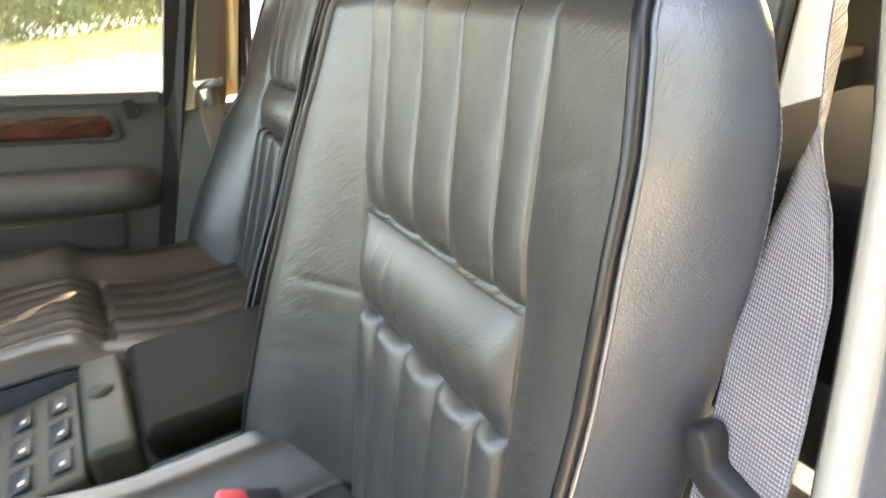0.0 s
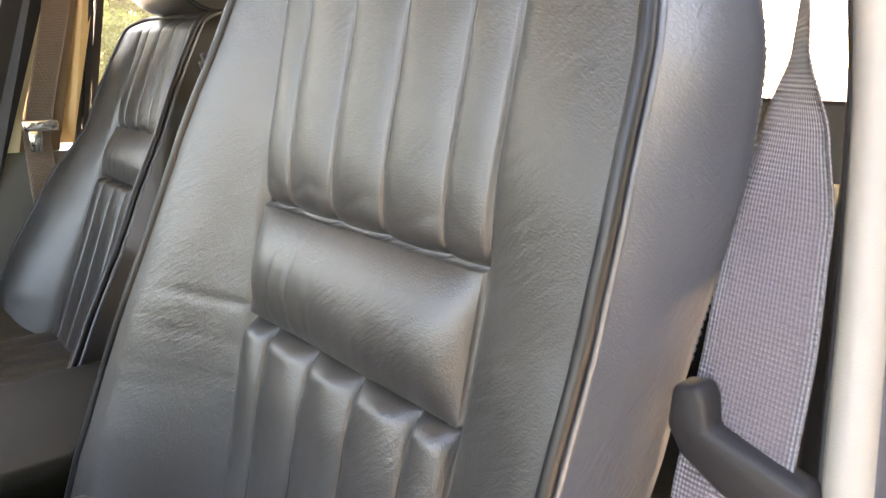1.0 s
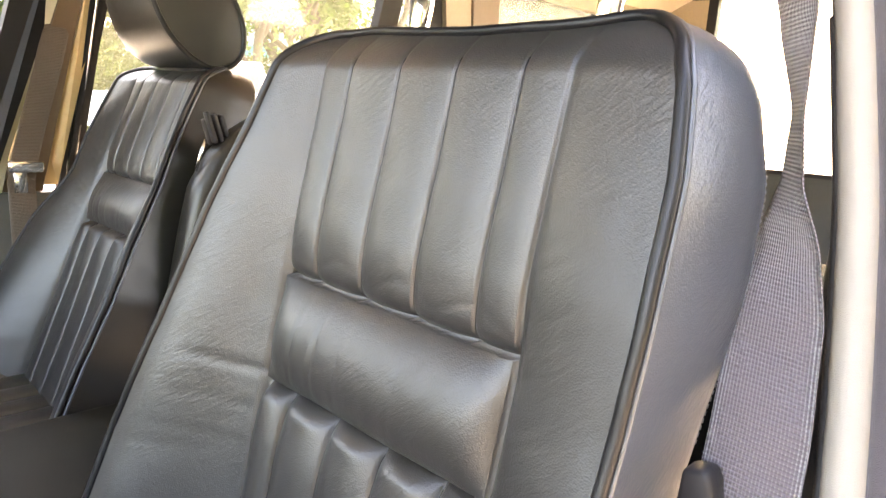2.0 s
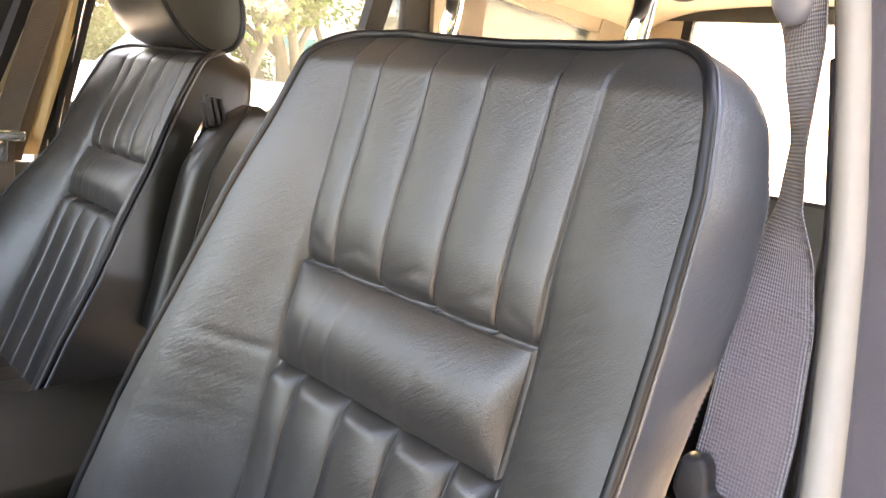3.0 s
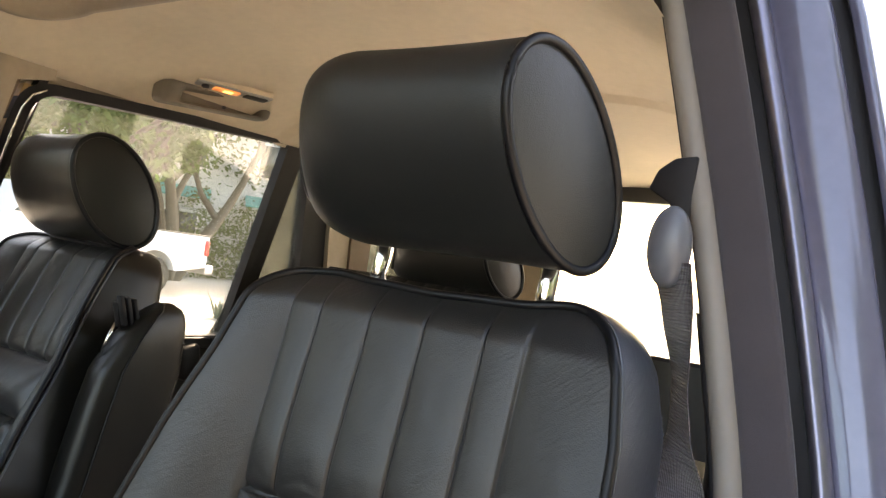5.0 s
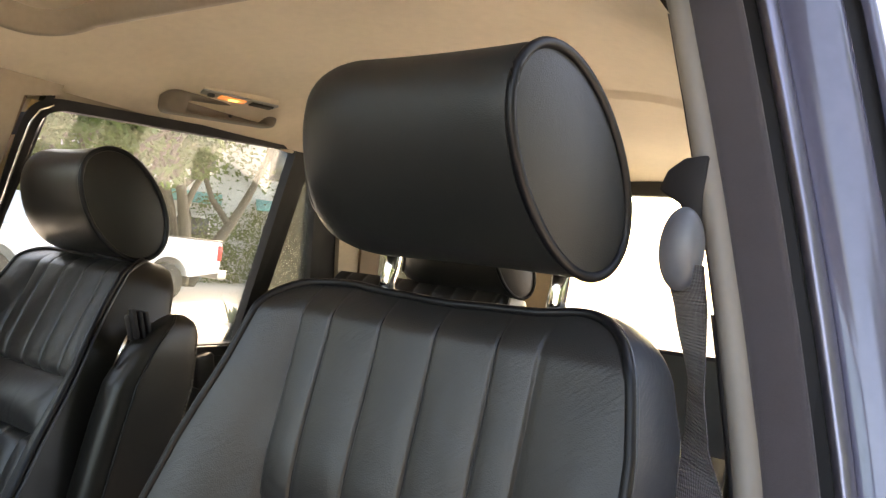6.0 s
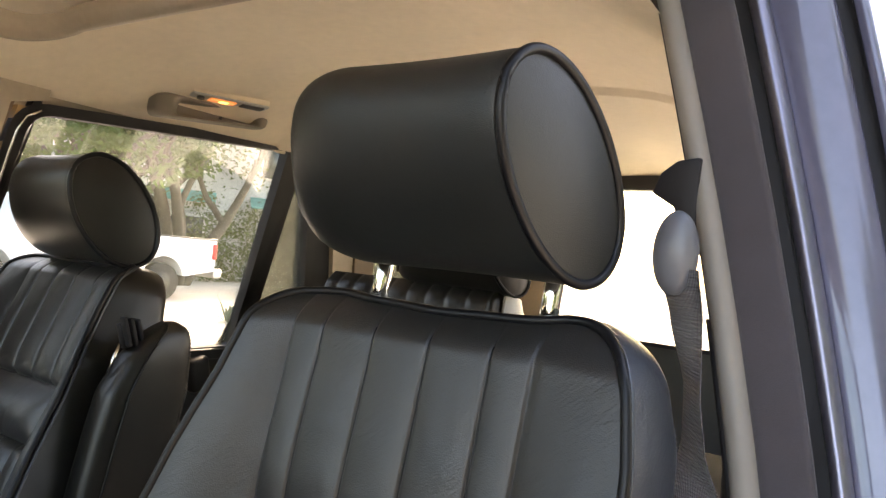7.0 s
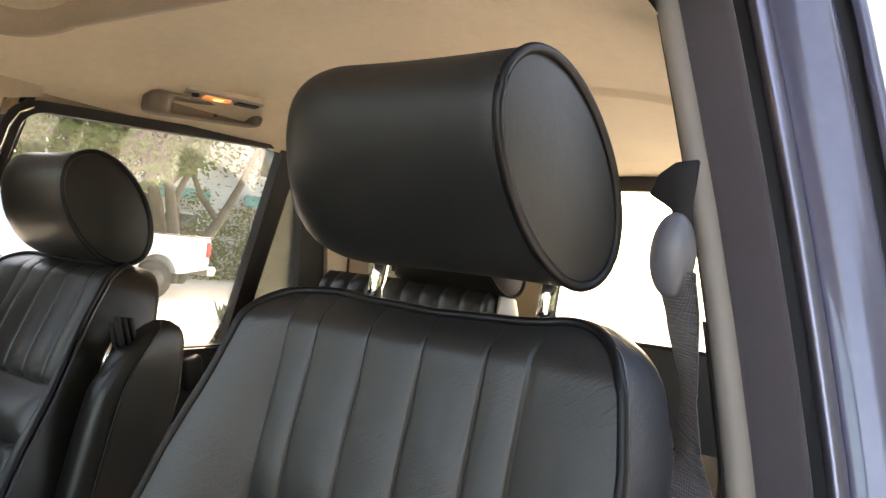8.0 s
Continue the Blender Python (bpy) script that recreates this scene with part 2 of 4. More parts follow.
    if caps and not closed:
        faces.append(tuple(range(sides))[::-1])
        faces.append(tuple((n - 1) * sides + k for k in range(sides)))
    return mesh(name, verts, faces)


def block(name, size, at=(0, 0, 0), bevel=0.004, segments=2, turn=(0, 0, 0), taper=None):
    """A bevelled box; taper scales its top in x and y."""
    bm = bmesh.new()
    bmesh.ops.create_cube(bm, size=1)
    for v in bm.verts:
        if taper and v.co.z > 0:
            v.co.x *= taper[0]
            v.co.y *= taper[1]
        v.co = Vector((v.co.x * size[0], v.co.y * size[1], v.co.z * size[2]))
    if bevel:
        bmesh.ops.bevel(bm, geom=list(bm.edges), offset=bevel, segments=segments, affect="EDGES", profile=0.5)
    bmesh.ops.transform(bm, matrix=pose(*at, *turn), verts=bm.verts)
    for f in bm.faces:
        f.smooth = True
    me = bpy.data.meshes.new(name)
    bm.normal_update()
    bm.to_mesh(me)
    bm.free()
    return me


def slab(name, outline, depth, smooth=False, bevel=0.0):
    """A plate from an outline of 3D points, thickened along depth."""
    bm = bmesh.new()
    a = [bm.verts.new(p) for p in outline]
    f = bm.faces.new(a)
    r = bmesh.ops.extrude_face_region(bm, geom=[f])
    bmesh.ops.translate(bm, vec=depth, verts=[v for v in r["geom"] if isinstance(v, bmesh.types.BMVert)])
    bmesh.ops.recalc_face_normals(bm, faces=bm.faces)
    if bevel:
        bmesh.ops.bevel(bm, geom=list(bm.edges), offset=bevel, segments=2, affect="EDGES", profile=0.5)
    for g in bm.faces:
        g.smooth = smooth
    me = bpy.data.meshes.new(name)
    bm.to_mesh(me)
    bm.free()
    return me


def sweep(name, path, section):
    """A bar with a constant section of (right, out) offsets; path gives (point, right, out)."""
    verts, faces = [], []
    k = len(section)
    for p, rt, ou in path:
        for s, o in section:
            verts.append(Vector(p) + s * Vector(rt) + o * Vector(ou))
    for i in range(len(path) - 1):
        for j in range(k):
            a, b = i * k + j, i * k + (j + 1) % k
            faces.append((a, b, b + k, a + k))
    faces.append(tuple(range(k))[::-1])
    faces.append(tuple((len(path) - 1) * k + j for j in range(k)))
    return mesh(name, verts, faces)


def lerp(x, xs, ys):
    return float(np.interp(x, xs, ys))


def ease(t):
    t = min(1.0, max(0.0, t))
    return t * t * (3 - 2 * t)


# ---- front seats ----
EDGE = 0.1256                    # half width of the pleated panel
PLEATS = (-0.1256, -0.0885, -0.0295, 0.0295, 0.0885, 0.1256)
ROLL_LOW, ROLL_TOP = 1.052, 1.141
SEAT_LOW, SEAT_TOP = 0.74, 1.344
# the seam round the cover, by height: half width and depth on the door side and on the tunnel side
RIM_Z = (0.74, 0.80, 0.90, 0.98, 1.05, 1.12, 1.19, 1.26, 1.32, 1.348)
DOOR_W = (0.208, 0.208, 0.208, 0.208, 0.209, 0.210, 0.211, 0.2075, 0.197, 0.194)
DOOR_Y = (0.026, 0.038, 0.058, 0.080, 0.102, 0.123, 0.142, 0.162, 0.180, 0.190)
TUNNEL_W = (0.268, 0.265, 0.255, 0.247, 0.230, 0.216, 0.200, 0.178, 0.166, 0.160)
TUNNEL_Y = (-0.030, -0.011, 0.018, 0.045, 0.067, 0.092, 0.118, 0.143, 0.166, 0.180)


def half_width(z, outer, side=1):
    wide = 0.028 * ease((1.13 - z) / 0.12) if side < 0 and outer else 0.0    # the far seat's door bolster is fuller
    return lerp(z, RIM_Z, DOOR_W if outer else TUNNEL_W) + wide


def top_line(u):
    a = abs(u)
    s, deep = (max(0.0, (a - 0.76) / 0.24), 0.045) if u > 0 else (max(0.0, (a - 0.80) / 0.20), 0.034)
    drop = deep * (1 - max(0.0, 1 - s ** 2.5) ** 0.4)       # rounded shoulders
    return SEAT_TOP - drop + 0.005 * math.exp(-((u - 0.74) / 0.14) ** 2) + 0.003 * math.exp(-((u + 0.60) / 0.20) ** 2) - 0.002 * math.exp(-((u - 0.1) / 0.2) ** 2)


def cover_depth(x, z, side):
    """How far back the front cover lies at x, z; side turns it into its mirror image."""
    a, outer = abs(x), x * side > 0
    y = 0.150 + 0.20 * (z - 1.14)
    rim_y = lerp(z, RIM_Z, DOOR_Y if outer else TUNNEL_Y)
    if side < 0 and outer:
        rim_y -= lerp(z, (0.76, 0.82, 0.94, 1.04, 1.14), (0.040, 0.042, 0.027, 0.017, 0.0))
    w = half_width(z, outer, side)
    high = ease((z - 1.12) / 0.08)
    seam = 0.0
    if a > EDGE:
        s = min(1.0, (a - EDGE) / (w - EDGE))
        k = ease((z - 1.08) / 0.16)
        if outer:                # full and rounded towards the door
            shape = 0.30 * s + 0.70 * (1 - (1 - s) ** 2) + 0.05 * math.sin(math.pi * s)
        else:                    # a valley beside the panel, then a ridge
            shape = (0.25 + 0.55 * k) * s + (0.75 - 0.55 * k) * ease(s / 0.86) + 0.06 * k * math.sin(math.pi * s)
        y -= (y - rim_y) * shape
        near = a - EDGE
        # the bolster is drawn in along the panel's edge, deeply beside the roll and below it
        y += (0.0075 - 0.0060 * high) * ease((SEAT_TOP + 0.004 - z) / 0.02) * math.exp(-(near / 0.006) ** 2) - (0.0035 if outer else 0.0030 * ease(near / 0.034)) * high * ease((SEAT_TOP + 0.004 - z) / 0.035)
        if not outer:            # soft folds where the lower bolster meets the roll
            sag = 0.003 * math.sin(a * 70 + 1.0)
            for low, deep in ((0.004, 0.0009), (-0.030, 0.0003), (-0.062, 0.0003)):
                y += deep * math.exp(-((z - ROLL_LOW - low - sag * 0.6 - 0.10 * near) / 0.0055) ** 2) * ease((w - 0.02 - a) / 0.03)
        elif z > 1.02:           # shallow slanting wrinkles on the door side
            for k0 in range(9):
                zc = 1.06 + 0.021 * k0 + 0.006 * math.sin(k0 * 2.3)
                y += 0.00045 * math.exp(-((z - zc - 0.55 * near) / 0.0032) ** 2) * math.exp(-((near - 0.022 - 0.010 * math.sin(k0 * 1.7)) / 0.020) ** 2)
    else:
        q = span = 0.0
        for lo, hi in zip(PLEATS, PLEATS[1:]):
            if lo <= x <= hi:
                span = hi - lo
                q = (x - lo) / span
        puff = 1 - abs(2 * q - 1) ** 2.6
        near = min(q, 1 - q) * span
        crease = math.exp(-(near / 0.0016) ** 2)
        if z >= ROLL_TOP:
            d = z - ROLL_TOP
            fade = ease((SEAT_TOP - 0.012 - z) / 0.10)
            y -= (0.0015 + 0.0032 * fade) * puff * (span / 0.059) ** 0.5
            y += (0.0012 + 0.0006 * fade) * crease * ease((SEAT_TOP - z) / 0.02)
            y += 0.013 * math.exp(-d / 0.006) - 0.0035 * ease(d / 0.05) * ease((SEAT_TOP + 0.004 - z) / 0.035)
            # loose creases across the lower end of the pleats
            y += 0.0006 * math.exp(-((d - 0.020 - 0.006 * math.sin(x * 90)) / 0.004) ** 2) * puff
        elif z > ROLL_LOW:
            k = (z - ROLL_LOW) / (ROLL_TOP - ROLL_LOW)
            bulge = math.sin(math.pi * min(1, k * 0.94 + 0.03)) ** 0.62
            y -= (0.024 * bulge - 0.006) * (1 - (a / EDGE) ** 9)
            for xc, deep in ((-0.078, 0.0010), (-0.050, 0.0012), (-0.020, 0.0005), (0.045, 0.0004)):
                y += deep * math.exp(-((x - xc - 0.010 * (k - 0.5)) / 0.0030) ** 2) * math.sin(math.pi * k)
        else:
            d = ROLL_LOW - z
            y -= (0.004 + 0.009 * math.exp(-d / 0.05)) * puff * (span / 0.059) ** 0.4 * ease((d + 0.004 * puff) / 0.016)
            y += 0.013 * math.exp(-d / (0.004 + 0.006 * (1 - puff))) + 0.0012 * crease
            y -= 0.004 * ease(d / 0.05)
    # loose leather: slow, shallow unevenness
    y += 0.0011 * noise.noise(Vector((x * 17, side * 3.0, z * 13))) + 0.0004 * noise.noise(Vector((x * 60, side * 5.0, z * 38)))
    return y + 0.020 * max(0.0, (z - SEAT_TOP + 0.030) / 0.030) ** 2


INNER = 0.62                     # share of the columns that holds the pleated panel


def cover_point(u, v, side):
    a, outer = abs(u), u * side > 0
    z = SEAT_LOW + v * (SEAT_TOP - SEAT_LOW)
    for _ in range(2):
        w = half_width(z, outer, side)
        x = math.copysign(a / INNER * EDGE if a <= INNER else EDGE + (a - INNER) / (1 - INNER) * (w - EDGE), u)
        z = SEAT_LOW + v * (top_line(x / w) - SEAT_LOW)
    return Vector((x, cover_depth(x, z, side), z))


def seat_cover(side):
    xs = {round(k / 84, 5) for k in range(-84, 85)}
    for p in PLEATS:
        xs |= {round((p + d) / EDGE * INNER, 5) for d in (-0.0048, -0.0030, -0.0018, -0.0009, 0, 0.0009, 0.0018, 0.0030, 0.0048) if abs(p + d) <= EDGE}
    for sgn in (-1, 1):
        xs |= {round(sgn * (INNER + d), 5) for d in (0.004, 0.010, 0.018, 0.03)} | {round(sgn * (1 - d), 5) for d in (0.0015, 0.004, 0.008, 0.014)}
    xs = sorted(xs)
    zs = {round(k / 230, 5) for k in range(231)}
    for c in (ROLL_LOW, ROLL_TOP):
        zs |= {round((c + d - SEAT_LOW) / (SEAT_TOP - SEAT_LOW), 5) for d in (-0.006, -0.004, -0.0025, -0.0012, -0.0005, 0.0005, 0.0012, 0.0025, 0.004, 0.006)}
    zs = sorted(zs)
    verts, faces = [], []
    for v in zs:
        for u in xs:
            verts.append(cover_point(u, v, side))
    c = len(xs)
    for j in range(len(zs) - 1):
        for i in range(c - 1):
            a = j * c + i
            faces.append((a, a + 1, a + 1 + c, a + c))
    return mesh("cover", verts, faces)


def rim(side, n_side=60, n_top=50):
    """The seam round the front cover: points and the way outwards."""
    pts = [(1, k / n_side) for k in range(n_side)] + [(math.cos(math.pi * k / n_top), 1) for k in range(n_top + 1)] + [(-1, 1 - k / n_side) for k in range(1, n_side + 1)]
    ps = [cover_point(*p, side) for p in pts]
    outs = []
    for i in range(len(ps)):
        d = ps[min(i + 1, len(ps) - 1)] - ps[max(i - 1, 0)]
        o = Vector((d.z, 0, -d.x))
        o.normalize()
        outs.append(o)
    for _ in range(4):
        outs = [(outs[max(i - 1, 0)] + outs[i] + outs[min(i + 1, len(outs) - 1)]).normalized() for i in range(len(outs))]
    return ps, outs


def seat_gusset(side):
    ps, outs = rim(side)
    nv = 16
    verts, faces = [], []
    for j in range(nv + 1):
        k = j / nv
        for p, o in zip(ps, outs):
            high = ease((p.z - 1.20) / 0.14)
            back = 0.222 + 0.21 * (p.z - 1.137) * 0.75
            y = p.y + 0.003 + k * max(0.05, back - p.y + 0.04 - 0.02 * high)
            swell = lerp(p.z, (0.9, 1.0, 1.08, 1.17, 1.25, 1.31, 1.34), (-0.010, -0.006, -0.001, 0.008, 0.013, 0.012, 0.009)) * math.sin(0.5 * math.pi * min(1, k * 1.35)) - 0.050 * max(0, k - 0.78) ** 2 / 0.078
            swell += 0.0016 * noise.noise(Vector((p.z * 24, y * 24, p.x * 3)))
            lift = -0.012 * k * k * high
            verts.append(Vector((p.x + o.x * swell, y, p.z + o.z * swell * 0.7 + lift)))
    c = len(ps)
    for j in range(nv):
        for i in range(c - 1):
            a = j * c + i
            faces.append((a, a + c, a + c + 1, a + 1))
    # the back panel closes the rear rim
    last = [nv * c + i for i in range(c)]
    return mesh("gusset", verts, faces), [verts[i] for i in last]


def headrest_section(a):
    """Side outline of the headrest: a full oval that leans forward."""
    u, w = 0.0945 * math.cos(a), 0.0575 * math.copysign(abs(math.sin(a)) ** 0.93, math.sin(a))
    t = radians(128.0)
    return u * math.cos(t) - w * math.sin(t), u * math.sin(t) + w * math.cos(t)


HEAD_HALF = 0.1272


def headrest_point(u, a, grow=1.0):
    """u from -1 to 1 along the width."""
    y, z = headrest_section(a)
    waist = 1.0 - 0.035 * (1 - u * u) - 0.030 * max(0.0, (abs(u) - 0.90) / 0.10) ** 2 - 0.44 * (1 - math.sqrt(max(0.0, 1 - max(0.0, (-u - 0.40) / 0.60) ** 2)))
    x = u * (HEAD_HALF + y * math.tan(radians(14.7)))
    return Vector((x, y * waist * grow, z * waist * grow))


def headrest(parent, at, cap=CAP, hide=CAP):
    body = part("headrest", sheet("headrest", lambda i, j: headrest_point(2 * j - 1, -2 * math.pi * i), 72, 36, wrap=True), hide, parent, "charcoal leather headrest with flat piped ends")
    body.location = at
    for s in (-1, 1):
        verts, faces = [], []
        rings, sides = 10, 72
        for k in range(rings + 1):
            f = 1 - k / rings
            for i in range(sides):
                p = headrest_point(s, 2 * math.pi * i / sides)
                dome = 0.006 * (1 - f * f) + 0.0005
                m = Vector((s * HEAD_HALF, 0, 0))
                q = m + (p - m) * f
                q.x += s * dome
                verts.append(q)
        for k in range(rings):
            for i in range(sides):
                a, b = k * sides + i, k * sides + (i + 1) % sides
                q = (a, b, b + sides, a + sides)
                faces.append(q if s > 0 else q[::-1])
        part("end_cap", mesh("end_cap", verts, faces), cap, body, "leather end disc")
        ring = [headrest_point(s, 2 * math.pi * i / 72, 1.006) + Vector((s * 0.001, 0, 0)) for i in range(72)]
        part("piping", tube("piping", ring, 0.0042, 8, closed=True), PIPING, body)
    for x in (-0.078, 0.100):
        post = [(x, 0.066, -0.05), (x, 0.062, -0.09), (x, 0.050, -0.15)]
        part("post", tube("post", post, 0.0082, 18), CHROME, body, "polished chrome post")
    return body


CUSH_HALF = 0.262


def cushion_height(x, y):
    """Top of the seat cushion; y runs forward from the backrest as a negative number."""
    a = abs(x)
    z = 0.775 + 0.045 * ease((-y - 0.10) / 0.25) - 0.07 * max(0, (-y - 0.44) / 0.10) ** 2
    front = y < -0.26
    if a > EDGE + 0.015:
        s = (a - EDGE - 0.015) / 0.07
        z += 0.042 * ease(s) - 0.03 * max(0, (a - 0.228) / 0.034) ** 2
        z -= 0.006 * math.exp(-((a - EDGE - 0.015) / 0.004) ** 2)
    else:
        n = 7 if front else 5
        q = ((x + EDGE + 0.015) / (2 * EDGE + 0.03) * n) % 1
        z += (0.010 if front else 0.006) * (1 - abs(2 * q - 1) ** 2.4)
    if front:
        z += 0.022 * ease((-0.26 - y) / 0.05)
    z -= 0.012 * math.exp(-((y + 0.26) / 0.007) ** 2) * ease((EDGE + 0.035 - a) / 0.02)
    return z


def front_seat(at, label, side):
    seat = thing("front_seat", label, "car seat", at, group="front seats")
    back = part("backrest", seat_cover(side), LEATHER, seat, "grey leather backrest with vertical pleats and a lumbar roll")
    gus, rear = seat_gusset(side)
    # far side panel takes charcoal leather, its shade put into the colour
    part("gusset", gus, LEATHER_SKYLIT if side > 0 else LEATHER_BLACK, back, "creased grey leather side panel" if side > 0 else "side panel darkened to charcoal for its shade")
    for x in PLEATS[1:-1]:       # dark tubes for the shadow in the pleats' sewn grooves, above and below the lumbar roll
        for z0, z1 in ((SEAT_LOW + 0.05, ROLL_LOW - 0.010), (ROLL_TOP + 0.006, SEAT_TOP - 0.020)):
            line = [(x, cover_depth(x, z0 + (z1 - z0) * k / 40, side) - 0.0001, z0 + (z1 - z0) * k / 40) for k in range(41)]
            part("seam", tube("seam", line, 0.0008, 5), PIPING, back)
    ps, outs = rim(side)
    pipe = [p + o * 0.002 + Vector((0, 0.0005, 0)) for p, o in zip(ps, outs)]
    part("piping", tube("piping", pipe, 0.0042, 8), PIPING, back, "dark piping along the seam")
    welt = [p + o * 0.0035 + Vector((0, 0.0085, 0)) for p, o in zip(ps, outs)]
    part("welt", tube("welt", welt, 0.0022, 6), LEATHER_SKYLIT, back)
    c = len(rear)
    row = [gus.vertices[13 * c + i].co + outs[i] * 0.0004 for i in range(0, c)]
    if side > 0:
        for i in range(38, 58):  # pale stitches down the rear of the side panel
            for f in (0.05, 0.55):
                a, b = row[i].lerp(row[i + 1], f), row[i].lerp(row[i + 1], f + 0.30)
                part("stitch", tube("stitch", [a, b], 0.0004, 5), GUIDE, back, "grey stitch")
    mid = Vector((0, rear[len(rear) // 2].y + 0.012, 1.08))
    verts = rear + [(mid + (p - mid) * 0.55) + Vector((0, 0.012, 0)) for p in rear] + [mid]
    c = len(rear)
    faces = [(i, i + c, i + 1 + c, i + 1) for i in range(c - 1)] + [(i + c, 2 * c, i + 1 + c) for i in range(c - 1)]
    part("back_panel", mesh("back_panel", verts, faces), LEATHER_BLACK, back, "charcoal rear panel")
    # cushion
    def top(i, j):
        x = (2 * i - 1) * CUSH_HALF
        y = -0.52 + 0.60 * j
        return Vector((x, y, cushion_height(x, y)))
    cush = part("cushion", sheet("cushion", top, 150, 120, flip=False), LEATHER, seat, "grey leather cushion with lengthwise pleats")
    def skirt(i, j):
        a = -math.pi / 2 + math.pi * 2 * i
        x = max(-CUSH_HALF, min(CUSH_HALF, 0.38 * math.cos(a)))
        y = max(-0.52, min(0.08, -0.22 + 0.44 * math.sin(a)))
        z = cushion_height(x, y)
        out = 0.008 * math.sin(math.pi * j)
        return Vector((x + out * math.cos(a), y + out * math.sin(a), z - (z - 0.60) * j))
    part("skirt", sheet("skirt", skirt, 120, 8, wrap=True), LEATHER_SKYLIT, cush)
    ed = [(-0.2325, -0.515 + 0.012 * k) for k in range(50)]
    for s in (-1, 1):
        part("piping", tube("piping", [(s * (CUSH_HALF + 0.001), y, cushion_height(CUSH_HALF, y) + 0.001) for _, y in ed], 0.0036, 6), PIPING, cush)
    part("base", block("base", (0.40, 0.46, 0.20), (0, -0.20, 0.58), 0.02), PLASTIC_BLACK, seat)
    return seat


DRIVER = (0.380, 0.0, 0.0)
HEAD_AT = (0.014, 0.1726, 1.461)
seat = front_seat(DRIVER, "grey pleated leather front seat beside the open door", 1)
headrest(seat, HEAD_AT)
for piece in seat.children:
    if piece.name.startswith("cushion"):
        piece.location.z = 0.058     # the driver's cushion is set higher
far_seat = front_seat((-0.4575, 0.140, -0.004), "grey pleated leather front seat beside the far door", -1)
# darker charcoal than the near headrest: shade is put into the far one's colour
far_head = headrest(far_seat, (-0.027, 0.171, 1.432), LEATHER_BLACK, LEATHER_BLACK)
far_head.scale = (1.06, 1.04, 1.04)
# the far backrest reclines further
pivot = Vector((0, 0.150, 1.14))
for piece in (*far_seat.children,):
    if piece.name.startswith(("backrest", "headrest")):
        piece.matrix_basis = Matrix.Translation(pivot) @ pose(0, 0, 0, -10) @ Matrix.Translation(-pivot) @ piece.matrix_basis


# ---- the car's body ----
def far_x(z):
    """Inner face of the far side: upright below the sill, leaning in above it."""
    return -0.716 if z < 1.14 else -0.71 + 0.21 * (z - 1.2)


MID = -0.03                      # the car's middle
PILLAR_Z = (0.50, 0.85, 0.95, 1.05, 1.15, 1.25, 1.35, 1.45, 1.55, 1.65, 1.85)
PILLAR_X = (0.745, 0.707, 0.691, 0.672, 0.653, 0.632, 0.607, 0.580, 0.551, 0.521, 0.460)
PILLAR_Y = (0.080, 0.137, 0.171, 0.207, 0.245, 0.281, 0.306, 0.328, 0.348, 0.367, 0.403)


def pillar_path(z0=0.55, z1=1.80, n=40):
    """The pillar's line with its two section axes; the section narrows downwards outside the cream trim."""
    out = []
    for k in range(n + 1):
        z = z0 + (z1 - z0) * k / n
        narrow = lerp(z, (1.20, 1.65), (0.80, 1.0))
        out.append(((lerp(z, PILLAR_Z, PILLAR_X) + 0.0205 * (1 - narrow), lerp(z, PILLAR_Z, PILLAR_Y), z), (narrow, 0, 0), (0, -1, 0)))
    return out


def trim_path(z0=0.55, z1=1.80, n=40):
    return [((lerp(z, PILLAR_Z, PILLAR_X), lerp(z, PILLAR_Z, PILLAR_Y), z), (1, 0, 0), (0, -1, 0)) for z in (z0 + (z1 - z0) * k / n for k in range(n + 1))]


def band(x0, x1, y0, y1, bulge=0.0, deep=0.03, n=8):
    """A section from x0 to x1 whose front swells towards the door opening."""
    pts = []
    for k in range(n + 1):
        t = k / n
        pts.append((x0 + (x1 - x0) * t, y0 + (y1 - y0) * t + bulge * math.sin(math.pi * t) ** 0.7))
    return pts + [(x1, min(y0, y1) - deep), (x0, min(y0, y1) - deep)]


pillar = thing("pillar_near", "cream trimmed door pillar with dark flocked seals and black paint", "car pillar", kind="structure")
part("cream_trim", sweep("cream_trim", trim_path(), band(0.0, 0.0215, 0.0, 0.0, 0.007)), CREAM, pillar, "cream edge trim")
part("flocked_seal", sweep("flocked_seal", pillar_path(), band(0.0205, 0.0685, -0.001, 0.003, 0.002)), FLOCK, pillar, "dark grey flocked seal")
part("groove", sweep("groove", pillar_path(), band(0.0670, 0.0840, -0.012, -0.010, 0.0)), RUBBER, pillar)
part("bead", sweep("bead", pillar_path(), band(0.0803, 0.0980, -0.006, -0.006, 0.013, n=12)), SATIN, pillar, "door seal bead with its highlight in the colour")
part("jamb", sweep("jamb", pillar_path(), band(0.0960, 0.150, -0.012, -0.020, 0.008, n=14)), JAMB, pillar, "glossy dark jamb tinted lavender-grey for the reflected sky")
part("gap_seal", sweep("gap_seal", pillar_path(), band(0.1465, 0.165, -0.034, -0.036, 0.0)), RUBBER, pillar)
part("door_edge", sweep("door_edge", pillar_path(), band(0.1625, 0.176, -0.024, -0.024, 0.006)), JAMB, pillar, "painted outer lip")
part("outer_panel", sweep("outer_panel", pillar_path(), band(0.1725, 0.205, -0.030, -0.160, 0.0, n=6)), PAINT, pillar)
